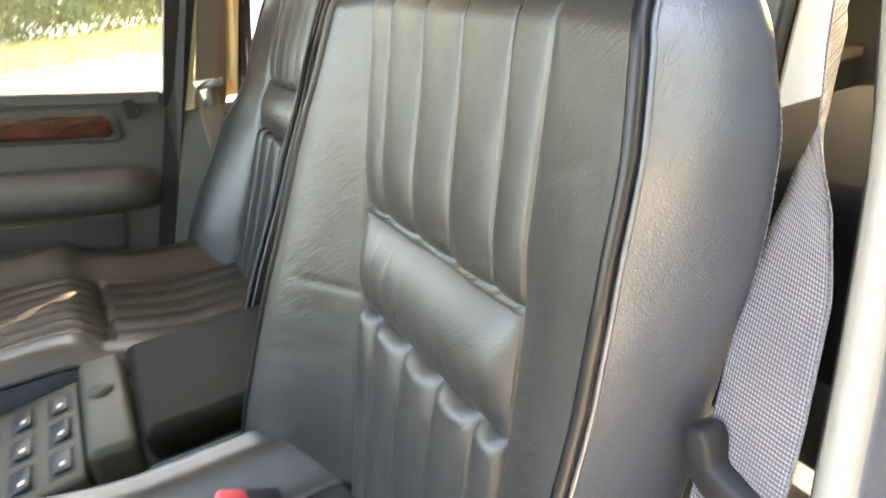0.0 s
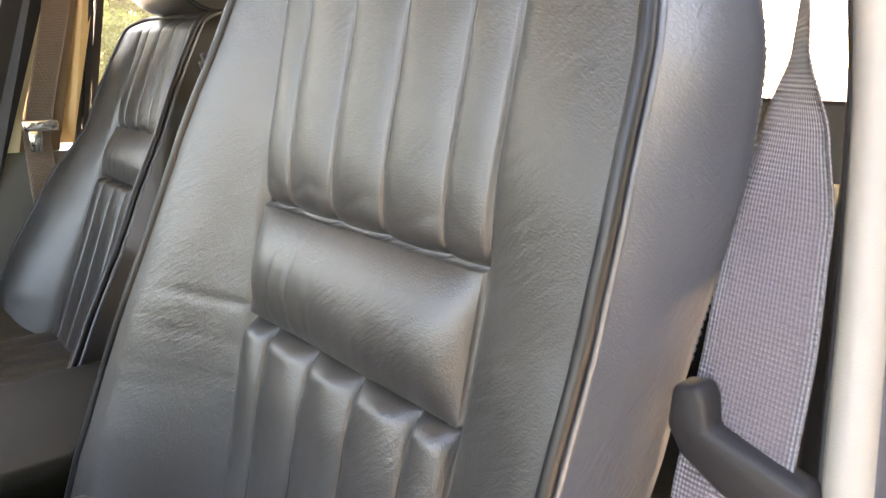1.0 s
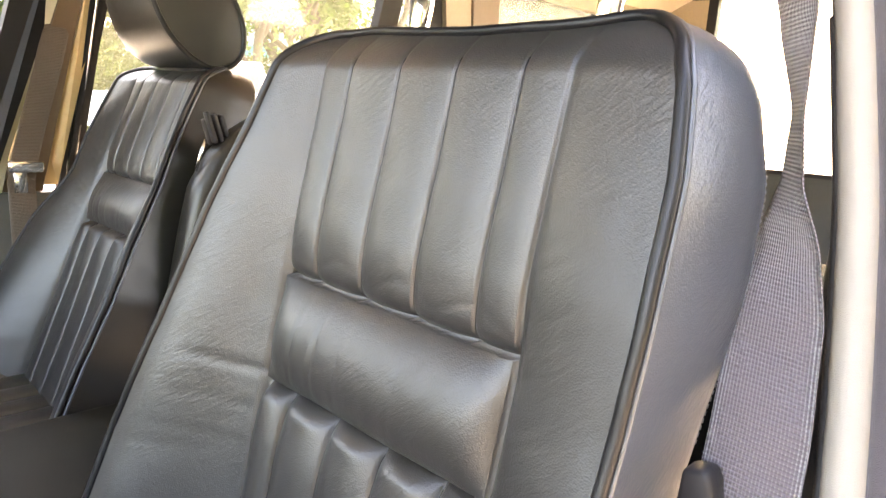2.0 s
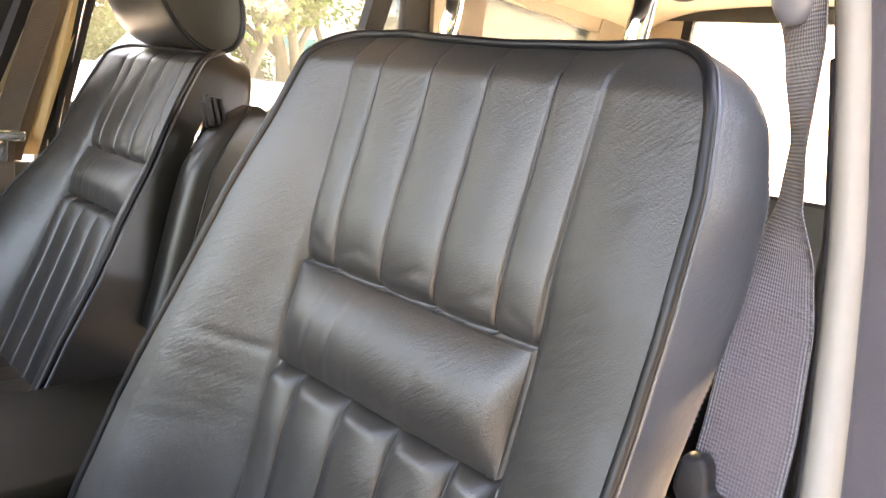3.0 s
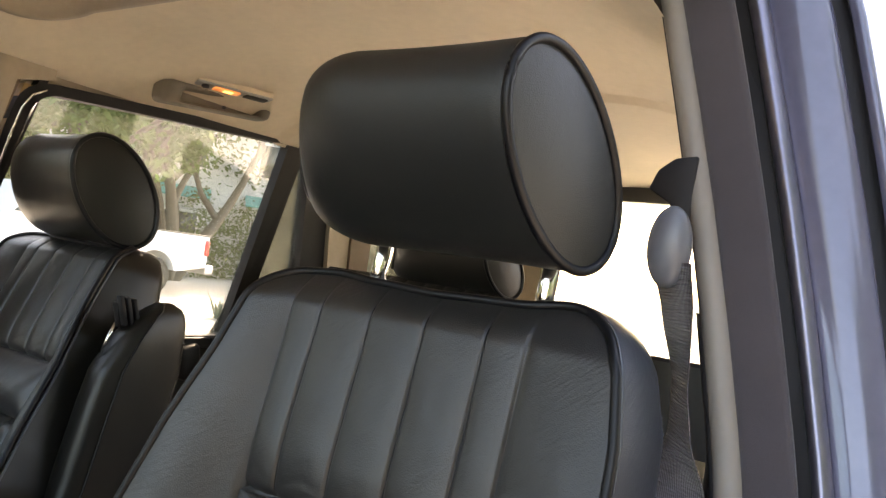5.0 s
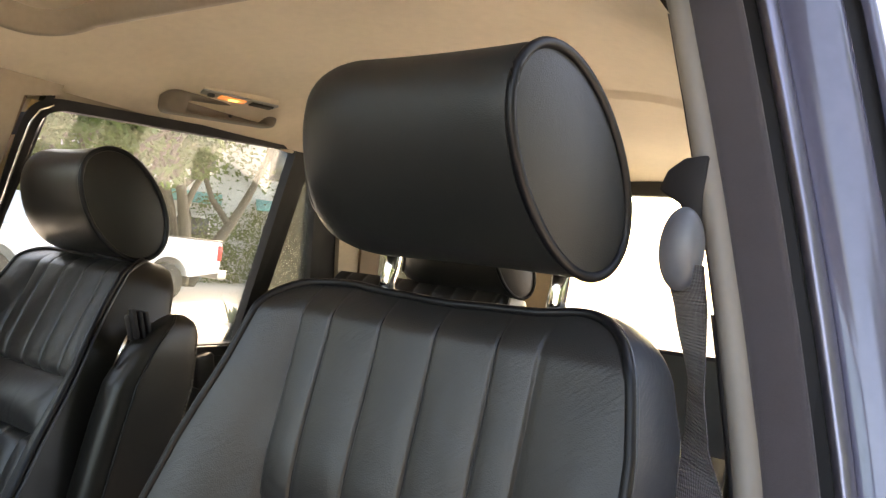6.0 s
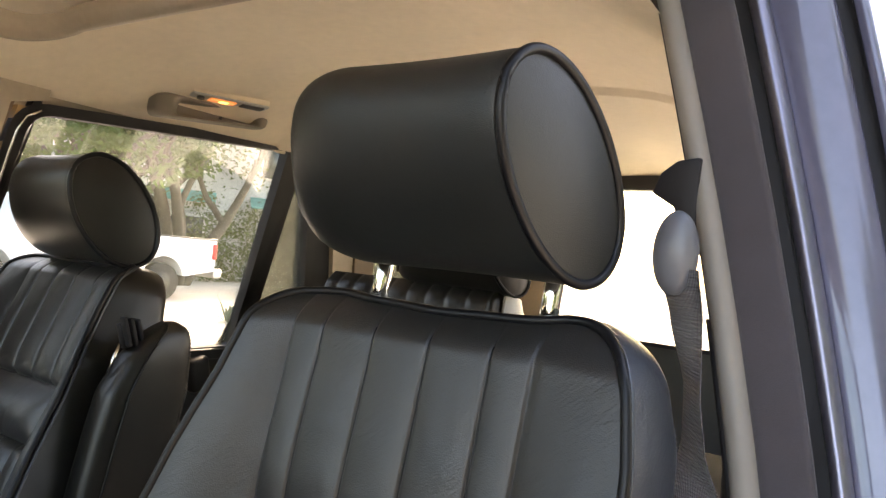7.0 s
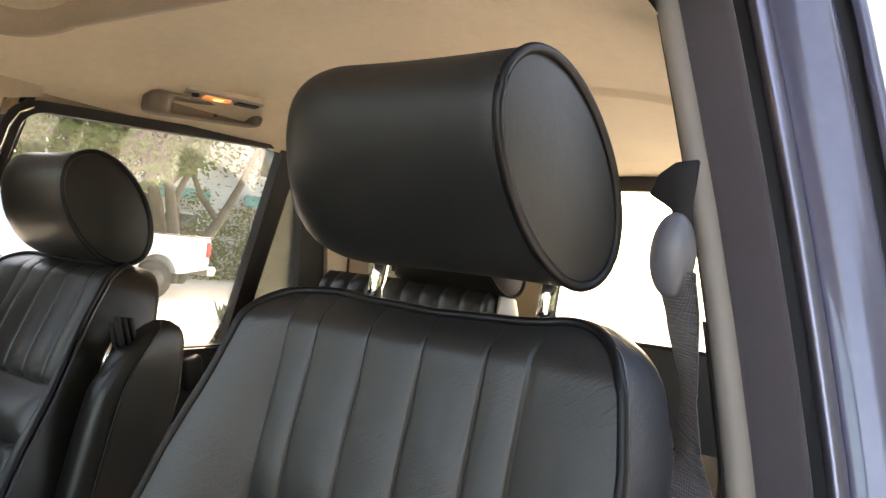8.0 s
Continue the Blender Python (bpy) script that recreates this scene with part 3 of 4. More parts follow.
part("inner_trim", sweep("inner_trim", trim_path(1.36), [(-0.001, 0.0), (-0.001, -0.030), (-0.012, -0.16), (0.03, -0.16), (0.03, -0.032)]), PLASTIC, pillar, "grey inner trim")
part("lower_inner_trim", sweep("lower_inner_trim", trim_path(0.55, 1.36), [(-0.001, 0.0), (-0.006, -0.010), (-0.008, -0.05), (0.0, -0.16), (0.03, -0.16), (0.03, -0.032)]), RUBBER, pillar, "black lower inner trim")

part("pillar_cover", block("pillar_cover", (0.100, 0.080, 0.76), (0.672, 0.350, 0.915), 0.008, 2), PLASTIC_BLACK, pillar, "black lower cover")

# near rear door, closed: sill and frame behind the pillar, glass left out for more light
near_door = thing("door_near_rear", "closed dark rear door, glass left out to let light in", "car door", kind="structure")
def near_x(z):
    return lerp(z, PILLAR_Z, PILLAR_X) + 0.050
part("panel", slab("panel", [(near_x(0.55), 0.255, 0.55), (near_x(0.55), 1.15, 0.55), (near_x(1.18), 1.15, 1.18), (near_x(1.18), 0.255, 1.18)], (0.06, 0, 0)), PLASTIC, near_door)
for y0, y1 in ((0.262, 0.362), (1.12, 1.20)):
    lean = 0.12 if y0 < 1 else 0.0
    part("frame", slab("frame", [(near_x(1.1), y0, 1.1), (near_x(1.1), y1, 1.1), (near_x(1.66), y1 + lean, 1.66), (near_x(1.66), y0 + lean, 1.66)], (0.03, 0, 0)), RUBBER, near_door)
quarter = thing("wall_near_rear", "grey trimmed rear quarter of the car body", "car body", kind="structure")
part("lower_trim", slab("lower_trim", [(0.64, 1.15, 0.55), (0.64, 2.35, 0.55), (0.64, 2.35, 1.12), (0.64, 1.15, 1.12)], (0.07, 0, 0)), PLASTIC, quarter)
part("corner_post", slab("corner_post", [(0.63, 2.15, 1.12), (0.63, 2.35, 1.12), (0.52, 2.35, 1.72), (0.52, 2.15, 1.72)], (0.05, 0, 0)), TAN_PLASTIC, quarter)
part("centre_post", slab("centre_post", [(0.62, 1.20, 1.12), (0.62, 1.34, 1.12), (0.53, 1.34, 1.70), (0.53, 1.20, 1.70)], (0.05, 0, 0)), TAN_PLASTIC, quarter)

# ceiling: arched cloth headliner with a sunroof opening in front
def liner(x, y):
    a = abs(x - MID) / 0.60
    z = 1.752 - 0.07 * a ** 2 - 0.065 * max(0.0, (a - 0.55) / 0.45) ** 2.0
    z -= 0.010 * ease((y - 0.93) / 0.012) * ease((1.05 - a) / 0.15)
    return z + 0.050 * ease((y - 0.60) / 1.5)


def roof_point(i, j):
    x = MID - 0.585 + 1.138 * i
    y = -0.62 + 2.95 * j
    return Vector((x, y, liner(x, y)))


def headliner_mesh():
    nu, nv = 90, 200
    verts = [roof_point(i / nu, j / nv) for j in range(nv + 1) for i in range(nu + 1)]
    faces = []
    for j in range(nv):
        for i in range(nu):
            a = j * (nu + 1) + i
            q = (a, a + 1, a + nu + 2, a + nu + 1)
            c = sum((verts[k] for k in q), Vector()) / 4
            dx, dy = abs(c.x - MID) - 0.375, abs(c.y + 0.05) - 0.27
            if math.hypot(max(dx, 0), max(dy, 0)) < 0.08:
                continue
            faces.append(q)
    return mesh("ceiling", verts, faces)


ceiling = tagged(part("ceiling", headliner_mesh(), HEADLINER), "beige cloth headliner with a lateral seam", "ceiling", kind="structure")
def hole_ring(r, drop, n=96):
    out = []
    for k in range(n):
        t = 2 * math.pi * k / n
        c, s = math.cos(t), math.sin(t)
        x = MID + math.copysign(0.375, c) + r * c
        y = -0.05 + math.copysign(0.27, s) + r * s
        out.append(Vector((x, y, liner(x, y) + drop)))
    return out


sunroof = thing("sunroof", "closed sunroof with a rounded beige frame and cloth blind", "sunroof", kind="structure")
rings = [hole_ring(0.100, 0.002), hole_ring(0.092, -0.012), hole_ring(0.078, -0.014), hole_ring(0.066, 0.0), hole_ring(0.062, 0.018)]
verts = [v for r in rings for v in r]
faces = [(k * 96 + i, k * 96 + (i + 1) % 96, (k + 1) * 96 + (i + 1) % 96, (k + 1) * 96 + i) for k in range(4) for i in range(96)]
part("frame", mesh("frame", verts, faces), TAN_PLASTIC, sunroof, "rounded grey-beige frame")
part("blind", sheet("blind", lambda i, j: Vector((MID - 0.50 + i, -0.38 + 0.70 * j, liner(MID - 0.50 + i, -0.38 + 0.70 * j) + 0.016)), 30, 20), HEADLINER, sunroof, "beige cloth blind")
roof = tagged(part("roof", slab("roof", [(MID - 0.66, -0.70, 1.81), (MID + 0.66, -0.70, 1.81), (MID + 0.66, 2.42, 1.87), (MID - 0.66, 2.42, 1.87)], (0, 0, 0.03)), PAINT), "black painted steel roof", "roof", kind="structure")
# roof sides close the gap between headliner and outer roof
for s, low in ((-1, 1.63), (1, 1.74)):
    part("roof_side", slab("roof_side", [(MID + s * 0.60, -0.62, low), (MID + s * 0.60, 2.38, low + 0.02), (MID + s * 0.66, 2.38, 1.87), (MID + s * 0.66, -0.62, 1.83)], (s * 0.02, 0, 0)), PAINT, roof)

# tailgate
tail = thing("tailgate", "black framed tailgate with a clear rear window", "tailgate", kind="structure")
TY = 2.30
def gate(x0, x1, z0, z1, mat, name, d=0.05, y=TY, label=""):
    return part(name, slab(name, [(x0, y, z0), (x1, y, z0), (x1, y, z1), (x0, y, z1)], (0, d, 0)), mat, tail, label)
gate(-0.70, 0.64, 0.55, 1.15, PLASTIC, "lower_panel")
gate(-0.70, 0.64, 1.735, 1.87, PLASTIC_BLACK, "header", label="black header panel")
gate(-0.70, -0.42, 1.15, 1.735, TAN_PLASTIC, "side_post")
gate(0.42, 0.64, 1.15, 1.735, TAN_PLASTIC, "side_post")
gate(-0.42, -0.385, 1.15, 1.735, RUBBER, "window_seal", 0.03, TY - 0.005)
gate(0.385, 0.42, 1.15, 1.735, RUBBER, "window_seal", 0.03, TY - 0.005)
gate(-0.42, 0.42, 1.15, 1.165, RUBBER, "window_seal", 0.03, TY - 0.006)
g = gate(-0.385, 0.385, 1.165, 1.735, GLASS_TINT, "rear_glass", 0.004, TY + 0.02)
g.visible_shadow = False

# far side: front door
FAR = -0.716
far_door = thing("door_far_front", "closed grey door with a walnut strip and a padded armrest", "car door", kind="structure")
def far_quad(name, pts, mat, depth=0.03, parent=far_door, label="", proud=0.0, bevel=0.0):
    """A plate on the far side from (y, z) points."""
    return part(name, slab(name, [(far_x(z) + proud, y, z) for y, z in pts], (-depth, 0, 0), bevel=bevel), mat, parent, label)
SILL = lambda y: 1.130 - 0.157 * (y - 0.092)
far_quad("panel", [(-0.95, 0.55), (-0.060, 0.55), (0.112, SILL(0.112)), (-0.95, SILL(-0.95))], PLASTIC, 0.05)
far_quad("sill_strip", [(-0.95, SILL(-0.95) - 0.02), (0.090, SILL(0.09) - 0.022), (0.097, SILL(0.097) + 0.006), (-0.95, SILL(-0.95) + 0.008)], PLASTIC, 0.02, proud=0.012, bevel=0.005)
far_quad("strip_bezel", [(-0.95, SILL(-0.95) - 0.098), (-0.010, SILL(-0.01) - 0.096), (0.003, SILL(0.003) - 0.085), (0.003, SILL(0.003) - 0.040), (-0.010, SILL(-0.01) - 0.029), (-0.95, SILL(-0.95) - 0.028)], PLASTIC_BLACK, 0.012, label="black bezel", proud=0.006, bevel=0.003)
far_quad("walnut_strip", [(-0.95, SILL(-0.95) - 0.086), (-0.022, SILL(-0.022) - 0.086), (-0.012, SILL(-0.012) - 0.076), (-0.012, SILL(-0.012) - 0.050), (-0.022, SILL(-0.022) - 0.041), (-0.95, SILL(-0.95) - 0.040)], WOOD, 0.012, label="polished burr walnut strip", proud=0.010, bevel=0.002)
far_quad("lock_switch", [(0.020, SILL(0.03) - 0.048), (0.042, SILL(0.03) - 0.050), (0.042, SILL(0.03) - 0.012), (0.020, SILL(0.03) - 0.010)], RUBBER, 0.012, label="black lock button recess", proud=0.016, bevel=0.002)
def arm(i, j):
    y = -0.95 + 0.990 * j
    a = math.pi * (0.5 - i)
    end = math.sqrt(max(0.0, 1 - max(0, (j - 0.9) / 0.1) ** 2))
    return Vector((FAR + 0.052 * math.cos(a) * (0.25 + 0.75 * end), y, 0.953 - 0.16 * (y + 0.03) + (0.050 * math.sin(a)) * (0.75 + 0.25 * end)))
part("armrest", sheet("armrest", arm, 20, 40), PLASTIC, far_door, "padded armrest")
far_quad("pocket", [(-0.95, 0.60), (-0.150, 0.62), (-0.100, 0.68), (-0.034, 0.898), (-0.95, 1.030)], PLASTIC_BLACK, 0.012, proud=0.008, bevel=0.004)
g = far_quad("window_glass", [(-0.95, SILL(-0.95)), (0.10, SILL(0.10)), (0.25, 1.60), (-0.60, 1.60)], GLASS_CLEAN, 0.004, proud=-0.012)
g.visible_shadow = False
far_quad("window_frame", [(0.094, 1.10), (0.122, 1.10), (0.275, 1.66), (0.225, 1.66)], RUBBER, 0.03, label="black window frame", proud=0.004)

# far pillar between the doors
def strip(name, y0, y1, z0, z1, mat, proud, label="", bevel=0.004, lean=0.21, base=1.10):
    n = 8
    pts = [(y0 + lean * max(0, z0 + (z1 - z0) * k / n - base), z0 + (z1 - z0) * k / n) for k in range(n + 1)]
    pts += [(y1 + lean * max(0, z - base), z) for _, z in reversed(pts)]
    return far_quad(name, pts, mat, 0.03, far_pillar, label, proud, 0)
far_pillar = thing("pillar_far", "door pillar with cream and tan trim and black seals", "car pillar", kind="structure")
strip("door_seal", -0.072, -0.034, 0.55, 1.66, RUBBER, 0.003, lean=0.31, base=0.55)
strip("lower_trim", -0.033, 0.120, 0.55, 1.085, MID_GREY, 0.010, lean=0.31, base=0.55)
strip("cream_trim", 0.126, 0.153, 1.087, 1.66, CREAM_LIT, 0.014, "cream edge trim", lean=0.27)
# tan trim coloured brown: the shadow on the pillar is in the colour
far_quad("tan_trim", [(0.154, 1.087), (0.222, 1.087), (0.322, 1.66), (0.306, 1.66)], BROWN, 0.03, far_pillar, "tan pillar cover browned for its shadow", 0.006)
strip("gold_trim", 0.223, 0.247, 1.10, 1.60, GOLD, 0.012, "ochre edge trim", lean=0.19)
strip("window_seal", 0.248, 0.257, 1.08, 1.62, RUBBER, 0.016, lean=0.18)
strip("bright_edge", 0.2575, 0.2625, 1.08, 1.60, CHROME, 0.012, lean=0.18)
strip("window_seal", 0.263, 0.276, 1.08, 1.62, RUBBER, 0.010, lean=0.16)

# far side: rear door with its window, a slanted bar and a quarter light
rear_door = thing("door_far_rear", "closed rear door with black window frames and a slanted bar", "car door", kind="structure")
far_quad("panel", [(0.26, 0.55), (1.12, 0.55), (1.12, 1.105), (0.26, 1.105)], PLASTIC, 0.05, rear_door)
far_quad("sill_strip", [(0.26, 1.087), (1.16, 1.087), (1.16, 1.114), (0.26, 1.114)], PLASTIC_BLACK, 0.02, rear_door, proud=0.02, bevel=0.004)
def rounded(pts, r, n=6):
    """Rounds the corners of an outline of (y, z) points; r gives each corner's radius."""
    out = []
    m = len(pts)
    for i, (p, rr) in enumerate(zip(pts, r)):
        p, a, b = Vector(p), Vector(pts[i - 1]), Vector(pts[(i + 1) % m])
        s, e = p + (a - p).normalized() * rr, p + (b - p).normalized() * rr
        for k in range(n + 1):
            t = k / n
            out.append((1 - t) ** 2 * s + 2 * t * (1 - t) * p + t * t * e)
    return out


def window_ring(name, inner, outer, r_in, r_out, parent, proud, depth=0.03, mat=None):
    a, b = rounded(inner, r_in), rounded(outer, r_out)
    n = len(a)
    verts = []
    for back in (0, 1):
        for ring in (a, b):
            verts += [Vector((far_x(max(p.y, 1.141)) + proud - depth * back, p.x, p.y)) for p in ring]
    faces = []
    for i in range(n):
        j = (i + 1) % n
        faces += [(i, j, n + j, n + i), (n + i, n + j, 3 * n + j, 3 * n + i), (j, i, 2 * n + i, 2 * n + j)]
    return part(name, mesh(name, verts, faces, False), mat or RUBBER, parent, "black window frame")


window_ring("frame", [(0.288, 1.117), (0.938, 1.117), (0.975, 1.637), (0.342, 1.590)], [(0.264, 1.092), (0.985, 1.092), (1.040, 1.664), (0.312, 1.608)], (0.02, 0.012, 0.015, 0.045), (0.02, 0.01, 0.01, 0.060), rear_door, 0.016)
window_ring("quarter_frame", [(0.992, 1.117), (1.212, 1.117), (1.068, 1.625), (1.040, 1.625)], [(0.986, 1.092), (1.325, 1.092), (1.136, 1.668), (1.042, 1.668)], (0.01, 0.012, 0.006, 0.006), (0.004, 0.004, 0.004, 0.004), rear_door, 0.008)
edge = [(0.276, 1.12), (0.286, 1.22), (0.296, 1.32), (0.306, 1.42), (0.316, 1.51), (0.322, 1.556), (0.334, 1.583), (0.356, 1.597)]
part("bright_edge", tube("bright_edge", [(far_x(max(z, 1.141)) + 0.017, y, z) for y, z in edge], 0.0028, 8), CHROME, rear_door, "thin chrome edge")
g = far_quad("window_glass", [(0.27, 1.10), (1.25, 1.10), (1.10, 1.65), (0.33, 1.60)], GLASS, 0.004, rear_door, proud=-0.012)
g.visible_shadow = False

cant = thing("cant_rail", "beige trimmed roof rail above the far doors", "roof rail", kind="structure")
far_quad("rail_trim", [(-0.62, 1.60), (0.33, 1.602), (1.25, 1.662), (1.25, 1.77), (-0.62, 1.75)], TAN_PLASTIC, 0.03, cant, proud=-0.008)
far_quad("pillar_head", [(0.205, 1.46), (0.288, 1.46), (0.302, 1.602), (0.365, 1.618), (0.365, 1.70), (0.12, 1.70)], TAN_PLASTIC, 0.02, cant, "beige pillar head cover", proud=0.018)

part("door_pull", block("door_pull", (0.035, 0.055, 0.085), (-0.690, 0.830, 1.055), 0.010, 3, (12, 0, 0)), PLASTIC_BLACK, rear_door, "black door pull")
part("armrest", block("armrest", (0.07, 0.50, 0.06), (-0.690, 0.62, 0.90), 0.02, 3), PLASTIC, rear_door)

far_quarter = thing("wall_far_rear", "rear quarter with tan trim and a side window", "car body", kind="structure")
far_quad("lower_trim", [(1.12, 0.55), (2.32, 0.55), (2.32, 0.87), (1.12, 0.87)], PLASTIC, 0.05, far_quarter)
far_quad("upper_trim", [(1.12, 0.88), (2.32, 0.88), (2.32, 1.12), (1.12, 1.12)], TAN_PLASTIC, 0.05, far_quarter, "beige side trim", proud=-0.003)
part("ledge", block("ledge", (0.13, 0.98, 0.035), (-0.655, 1.80, 0.885), 0.01, 3), CREAM, far_quarter, "pale wheel arch ledge")
part("arch_cover", block("arch_cover", (0.12, 0.94, 0.36), (-0.655, 1.80, 0.685), 0.02, 3), PLASTIC, far_quarter, "dark wheel arch cover")
far_quad("post_trim", [(1.318, 1.12), (1.400, 1.12), (1.226, 1.72), (1.122, 1.72)], TAN_PLASTIC, 0.05, far_quarter, "tan post trim", proud=0.02)
far_quad("belt_cover", [(1.401, 1.12), (1.475, 1.12), (1.345, 1.72), (1.227, 1.72)], BROWN, 0.02, far_quarter, "brown rear belt cover", proud=0.028)
far_quad("corner_trim", [(2.05, 1.12), (2.32, 1.12), (2.32, 1.80), (2.00, 1.80)], TAN_PLASTIC, 0.05, far_quarter, "tan corner trim", proud=0.02)
far_quad("header_trim", [(1.35, 1.64), (2.02, 1.64), (2.02, 1.78), (1.35, 1.78)], TAN_PLASTIC, 0.05, far_quarter, proud=0.018)
g = far_quad("side_glass", [(1.40, 1.12), (2.05, 1.12), (2.02, 1.66), (1.30, 1.66)], GLASS_TINT, 0.004, far_quarter, proud=-0.01)
g.visible_shadow = False

# front of the cabin: bulkhead below the windscreen, posts and floor
tagged(part("floor", slab("floor", [(-0.76, -1.0, 0.45), (0.72, -1.0, 0.45), (0.72, 2.34, 0.45), (-0.76, 2.34, 0.45)], (0, 0, 0.05)), CARPET), "dark grey carpeted car floor", "floor", kind="structure")
bulkhead = tagged(part("wall_front", slab("wall_front", [(-0.76, -1.0, 0.45), (0.72, -1.0, 0.45), (0.72, -1.05, 1.05), (-0.76, -1.05, 1.05)], (0, -0.1, 0)), PLASTIC_BLACK), "plain dark bulkhead below the windscreen", "wall", kind="structure")

# the rest of the car round the cabin, out of view, added to block low front light: dashboard, bonnet, screen posts and
# the open near door
tagged(part("dashboard", block("dashboard", (1.40, 0.36, 0.30), (-0.02, -0.84, 0.90), 0.05, 4), PLASTIC_BLACK), "plain dark dashboard below the windscreen", "dashboard", kind="structure")
bonnet = tagged(part("bonnet", block("bonnet", (1.60, 1.35, 0.50), (-0.03, -1.75, 0.80), 0.08, 4), PAINT), "dark painted car bonnet", "bonnet", kind="structure")
for s in (-1, 1):
    tagged(part("screen_post", tube("screen_post", [(MID + s * 0.70, -1.06, 1.05), (MID + s * 0.58, -0.60, 1.69)], 0.035, 10), PLASTIC), "dark windscreen post", "car pillar", kind="structure")
screen = part("windscreen", slab("windscreen", [(MID - 0.69, -1.055, 1.05), (MID + 0.69, -1.055, 1.05), (MID + 0.57, -0.61, 1.70), (MID - 0.57, -0.61, 1.70)], (0, -0.005, 0.003)), SCREEN_GLASS)
tagged(screen, "green tinted laminated windscreen", "windscreen", kind="structure")
open_door = thing("door_near_front", "open dark front door, out of view", "car door", (0.74, -0.80, 0), kind="structure")
open_door.rotation_euler = (0, 0, radians(-112))
part("panel", block("panel", (0.09, 1.0, 0.60), (0, 0.50, 0.80), 0.02, 3), PLASTIC, open_door)
part("frame", tube("frame", [(0, 0.04, 1.10), (-0.06, 0.40, 1.62), (-0.06, 0.90, 1.64), (0, 1.0, 1.10)], 0.02, 8), RUBBER, open_door)


# ---- things in the cabin ----
def grab_handle():
    """One moulding with rounded ends round a long finger slot, on a recessed backing."""
    h = thing("grab_handle", "grey-beige moulded grab handle with a finger slot", "grab handle")
    outer = rounded([(0.476, 1.619), (0.774, 1.652), (0.776, 1.702), (0.480, 1.672)], (0.020, 0.022, 0.020, 0.022), 8)
    slot = rounded([(0.528, 1.633), (0.740, 1.657), (0.738, 1.681), (0.534, 1.660)], (0.010, 0.010, 0.009, 0.011), 8)
    n = len(outer)
    steps = [(0.0, -0.556), (0.0, -0.536), (0.10, -0.527), (0.32, -0.522), (0.66, -0.521), (0.90, -0.526), (1.0, -0.535), (1.0, -0.556)]
    verts = [Vector((x, *(a + (b - a) * k))) for k, x in steps for a, b in zip(outer, slot)]
    faces = [(k * n + i, k * n + (i + 1) % n, (k + 1) * n + (i + 1) % n, (k + 1) * n + i) for k in range(len(steps) - 1) for i in range(n)]
    part("moulding", mesh("moulding", verts, faces), HANDLE, h)
    part("backing", slab("backing", [(-0.552, 0.522, 1.628), (-0.552, 0.746, 1.652), (-0.552, 0.744, 1.688), (-0.552, 0.526, 1.666)], (-0.010, 0, 0)), HANDLE, h)
    part("screw", tube("screw", [(-0.553, 0.655, 1.655), (-0.548, 0.655, 1.655)], 0.004, 10), PLASTIC_BLACK, h, "dark screw head")
    return h


grab_handle().location = (0, 0.055, 0.008)
lamp = thing("courtesy_lamp", "lit amber courtesy lamp in a slim pale bezel", "lamp", (-0.486, 0.680, 1.690))
lamp.rotation_euler = (radians(2), radians(-6), radians(-15))
part("bezel", block("bezel", (0.029, 0.172, 0.005), (0, 0, 0), 0.002), PALE_GREY, lamp, "pale slim bezel")
part("surround", block("surround", (0.030, 0.173, 0.012), (0, 0, 0.008), 0.002), HEADLINER, lamp)
part("switch", tube("switch", [(0.002, -0.066, -0.003), (0.002, -0.066, -0.008)], 0.008, 16), PLASTIC, lamp, "round grey switch")
part("lens", block("lens", (0.021, 0.052, 0.004), (0, 0.050, -0.0045), 0.0015), PLASTIC, lamp, "unlit grey lens")
part("lit_lens", block("lit_lens", (0.021, 0.058, 0.004), (0, -0.018, -0.0045), 0.0015), LAMP_GLOW, lamp, "amber lit lens")
part("bulb", block("bulb", (0.014, 0.020, 0.005), (0.002, -0.016, -0.0056), 0.002), LAMP_ON, lamp, "glowing amber bulb")


def ribbon(name, centres, turns, width=0.057, thick=0.0012):
    """Belt webbing with a twist; turns are degrees about z."""
    verts, faces, uv = [], [], []
    n, k = len(centres), 8
    length = 0.0
    for i, (p, a) in enumerate(zip(centres, turns)):
        if i:
            length += (Vector(p) - Vector(centres[i - 1])).length
        d = Vector((math.cos(radians(a)), math.sin(radians(a)), 0))
        nn = Vector((-d.y, d.x, 0))
        for s in (1, -1):
            for j in range(k + 1):
                t = j / k - 0.5
                verts.append(Vector(p) + d * t * width + nn * s * thick * (1 - (2 * t) ** 6 * 0.6))
                uv.append((t * width, length))
    row = 2 * (k + 1)
    for i in range(n - 1):
        for s in range(2):
            for j in range(k):
                a = i * row + s * (k + 1) + j
                q = (a, a + 1, a + 1 + row, a + row)
                faces.append(q if s else q[::-1])
        for j0, j1 in ((0, k + 1), (k, 2 * k + 1)):
            a, b = i * row + j0, i * row + j1
            faces.append((a, b, b + row, a + row))
    return mesh(name, verts, faces, uv=uv)


def spline(keys, n=60):
    """Smooth values between keys (t, ...)."""
    ts = [k[0] for k in keys]
    out = []
    for i in range(n + 1):
        t = ts[0] + (ts[-1] - ts[0]) * i / n
        j = max(0, min(len(ts) - 2, sum(1 for s in ts[1:] if s < t)))
        u = ease((t - ts[j]) / (ts[j + 1] - ts[j])) * 0.35 + 0.65 * (t - ts[j]) / (ts[j + 1] - ts[j])
        out.append([t] + [a + (b - a) * u for a, b in zip(keys[j][1:], keys[j + 1][1:])])
    return out


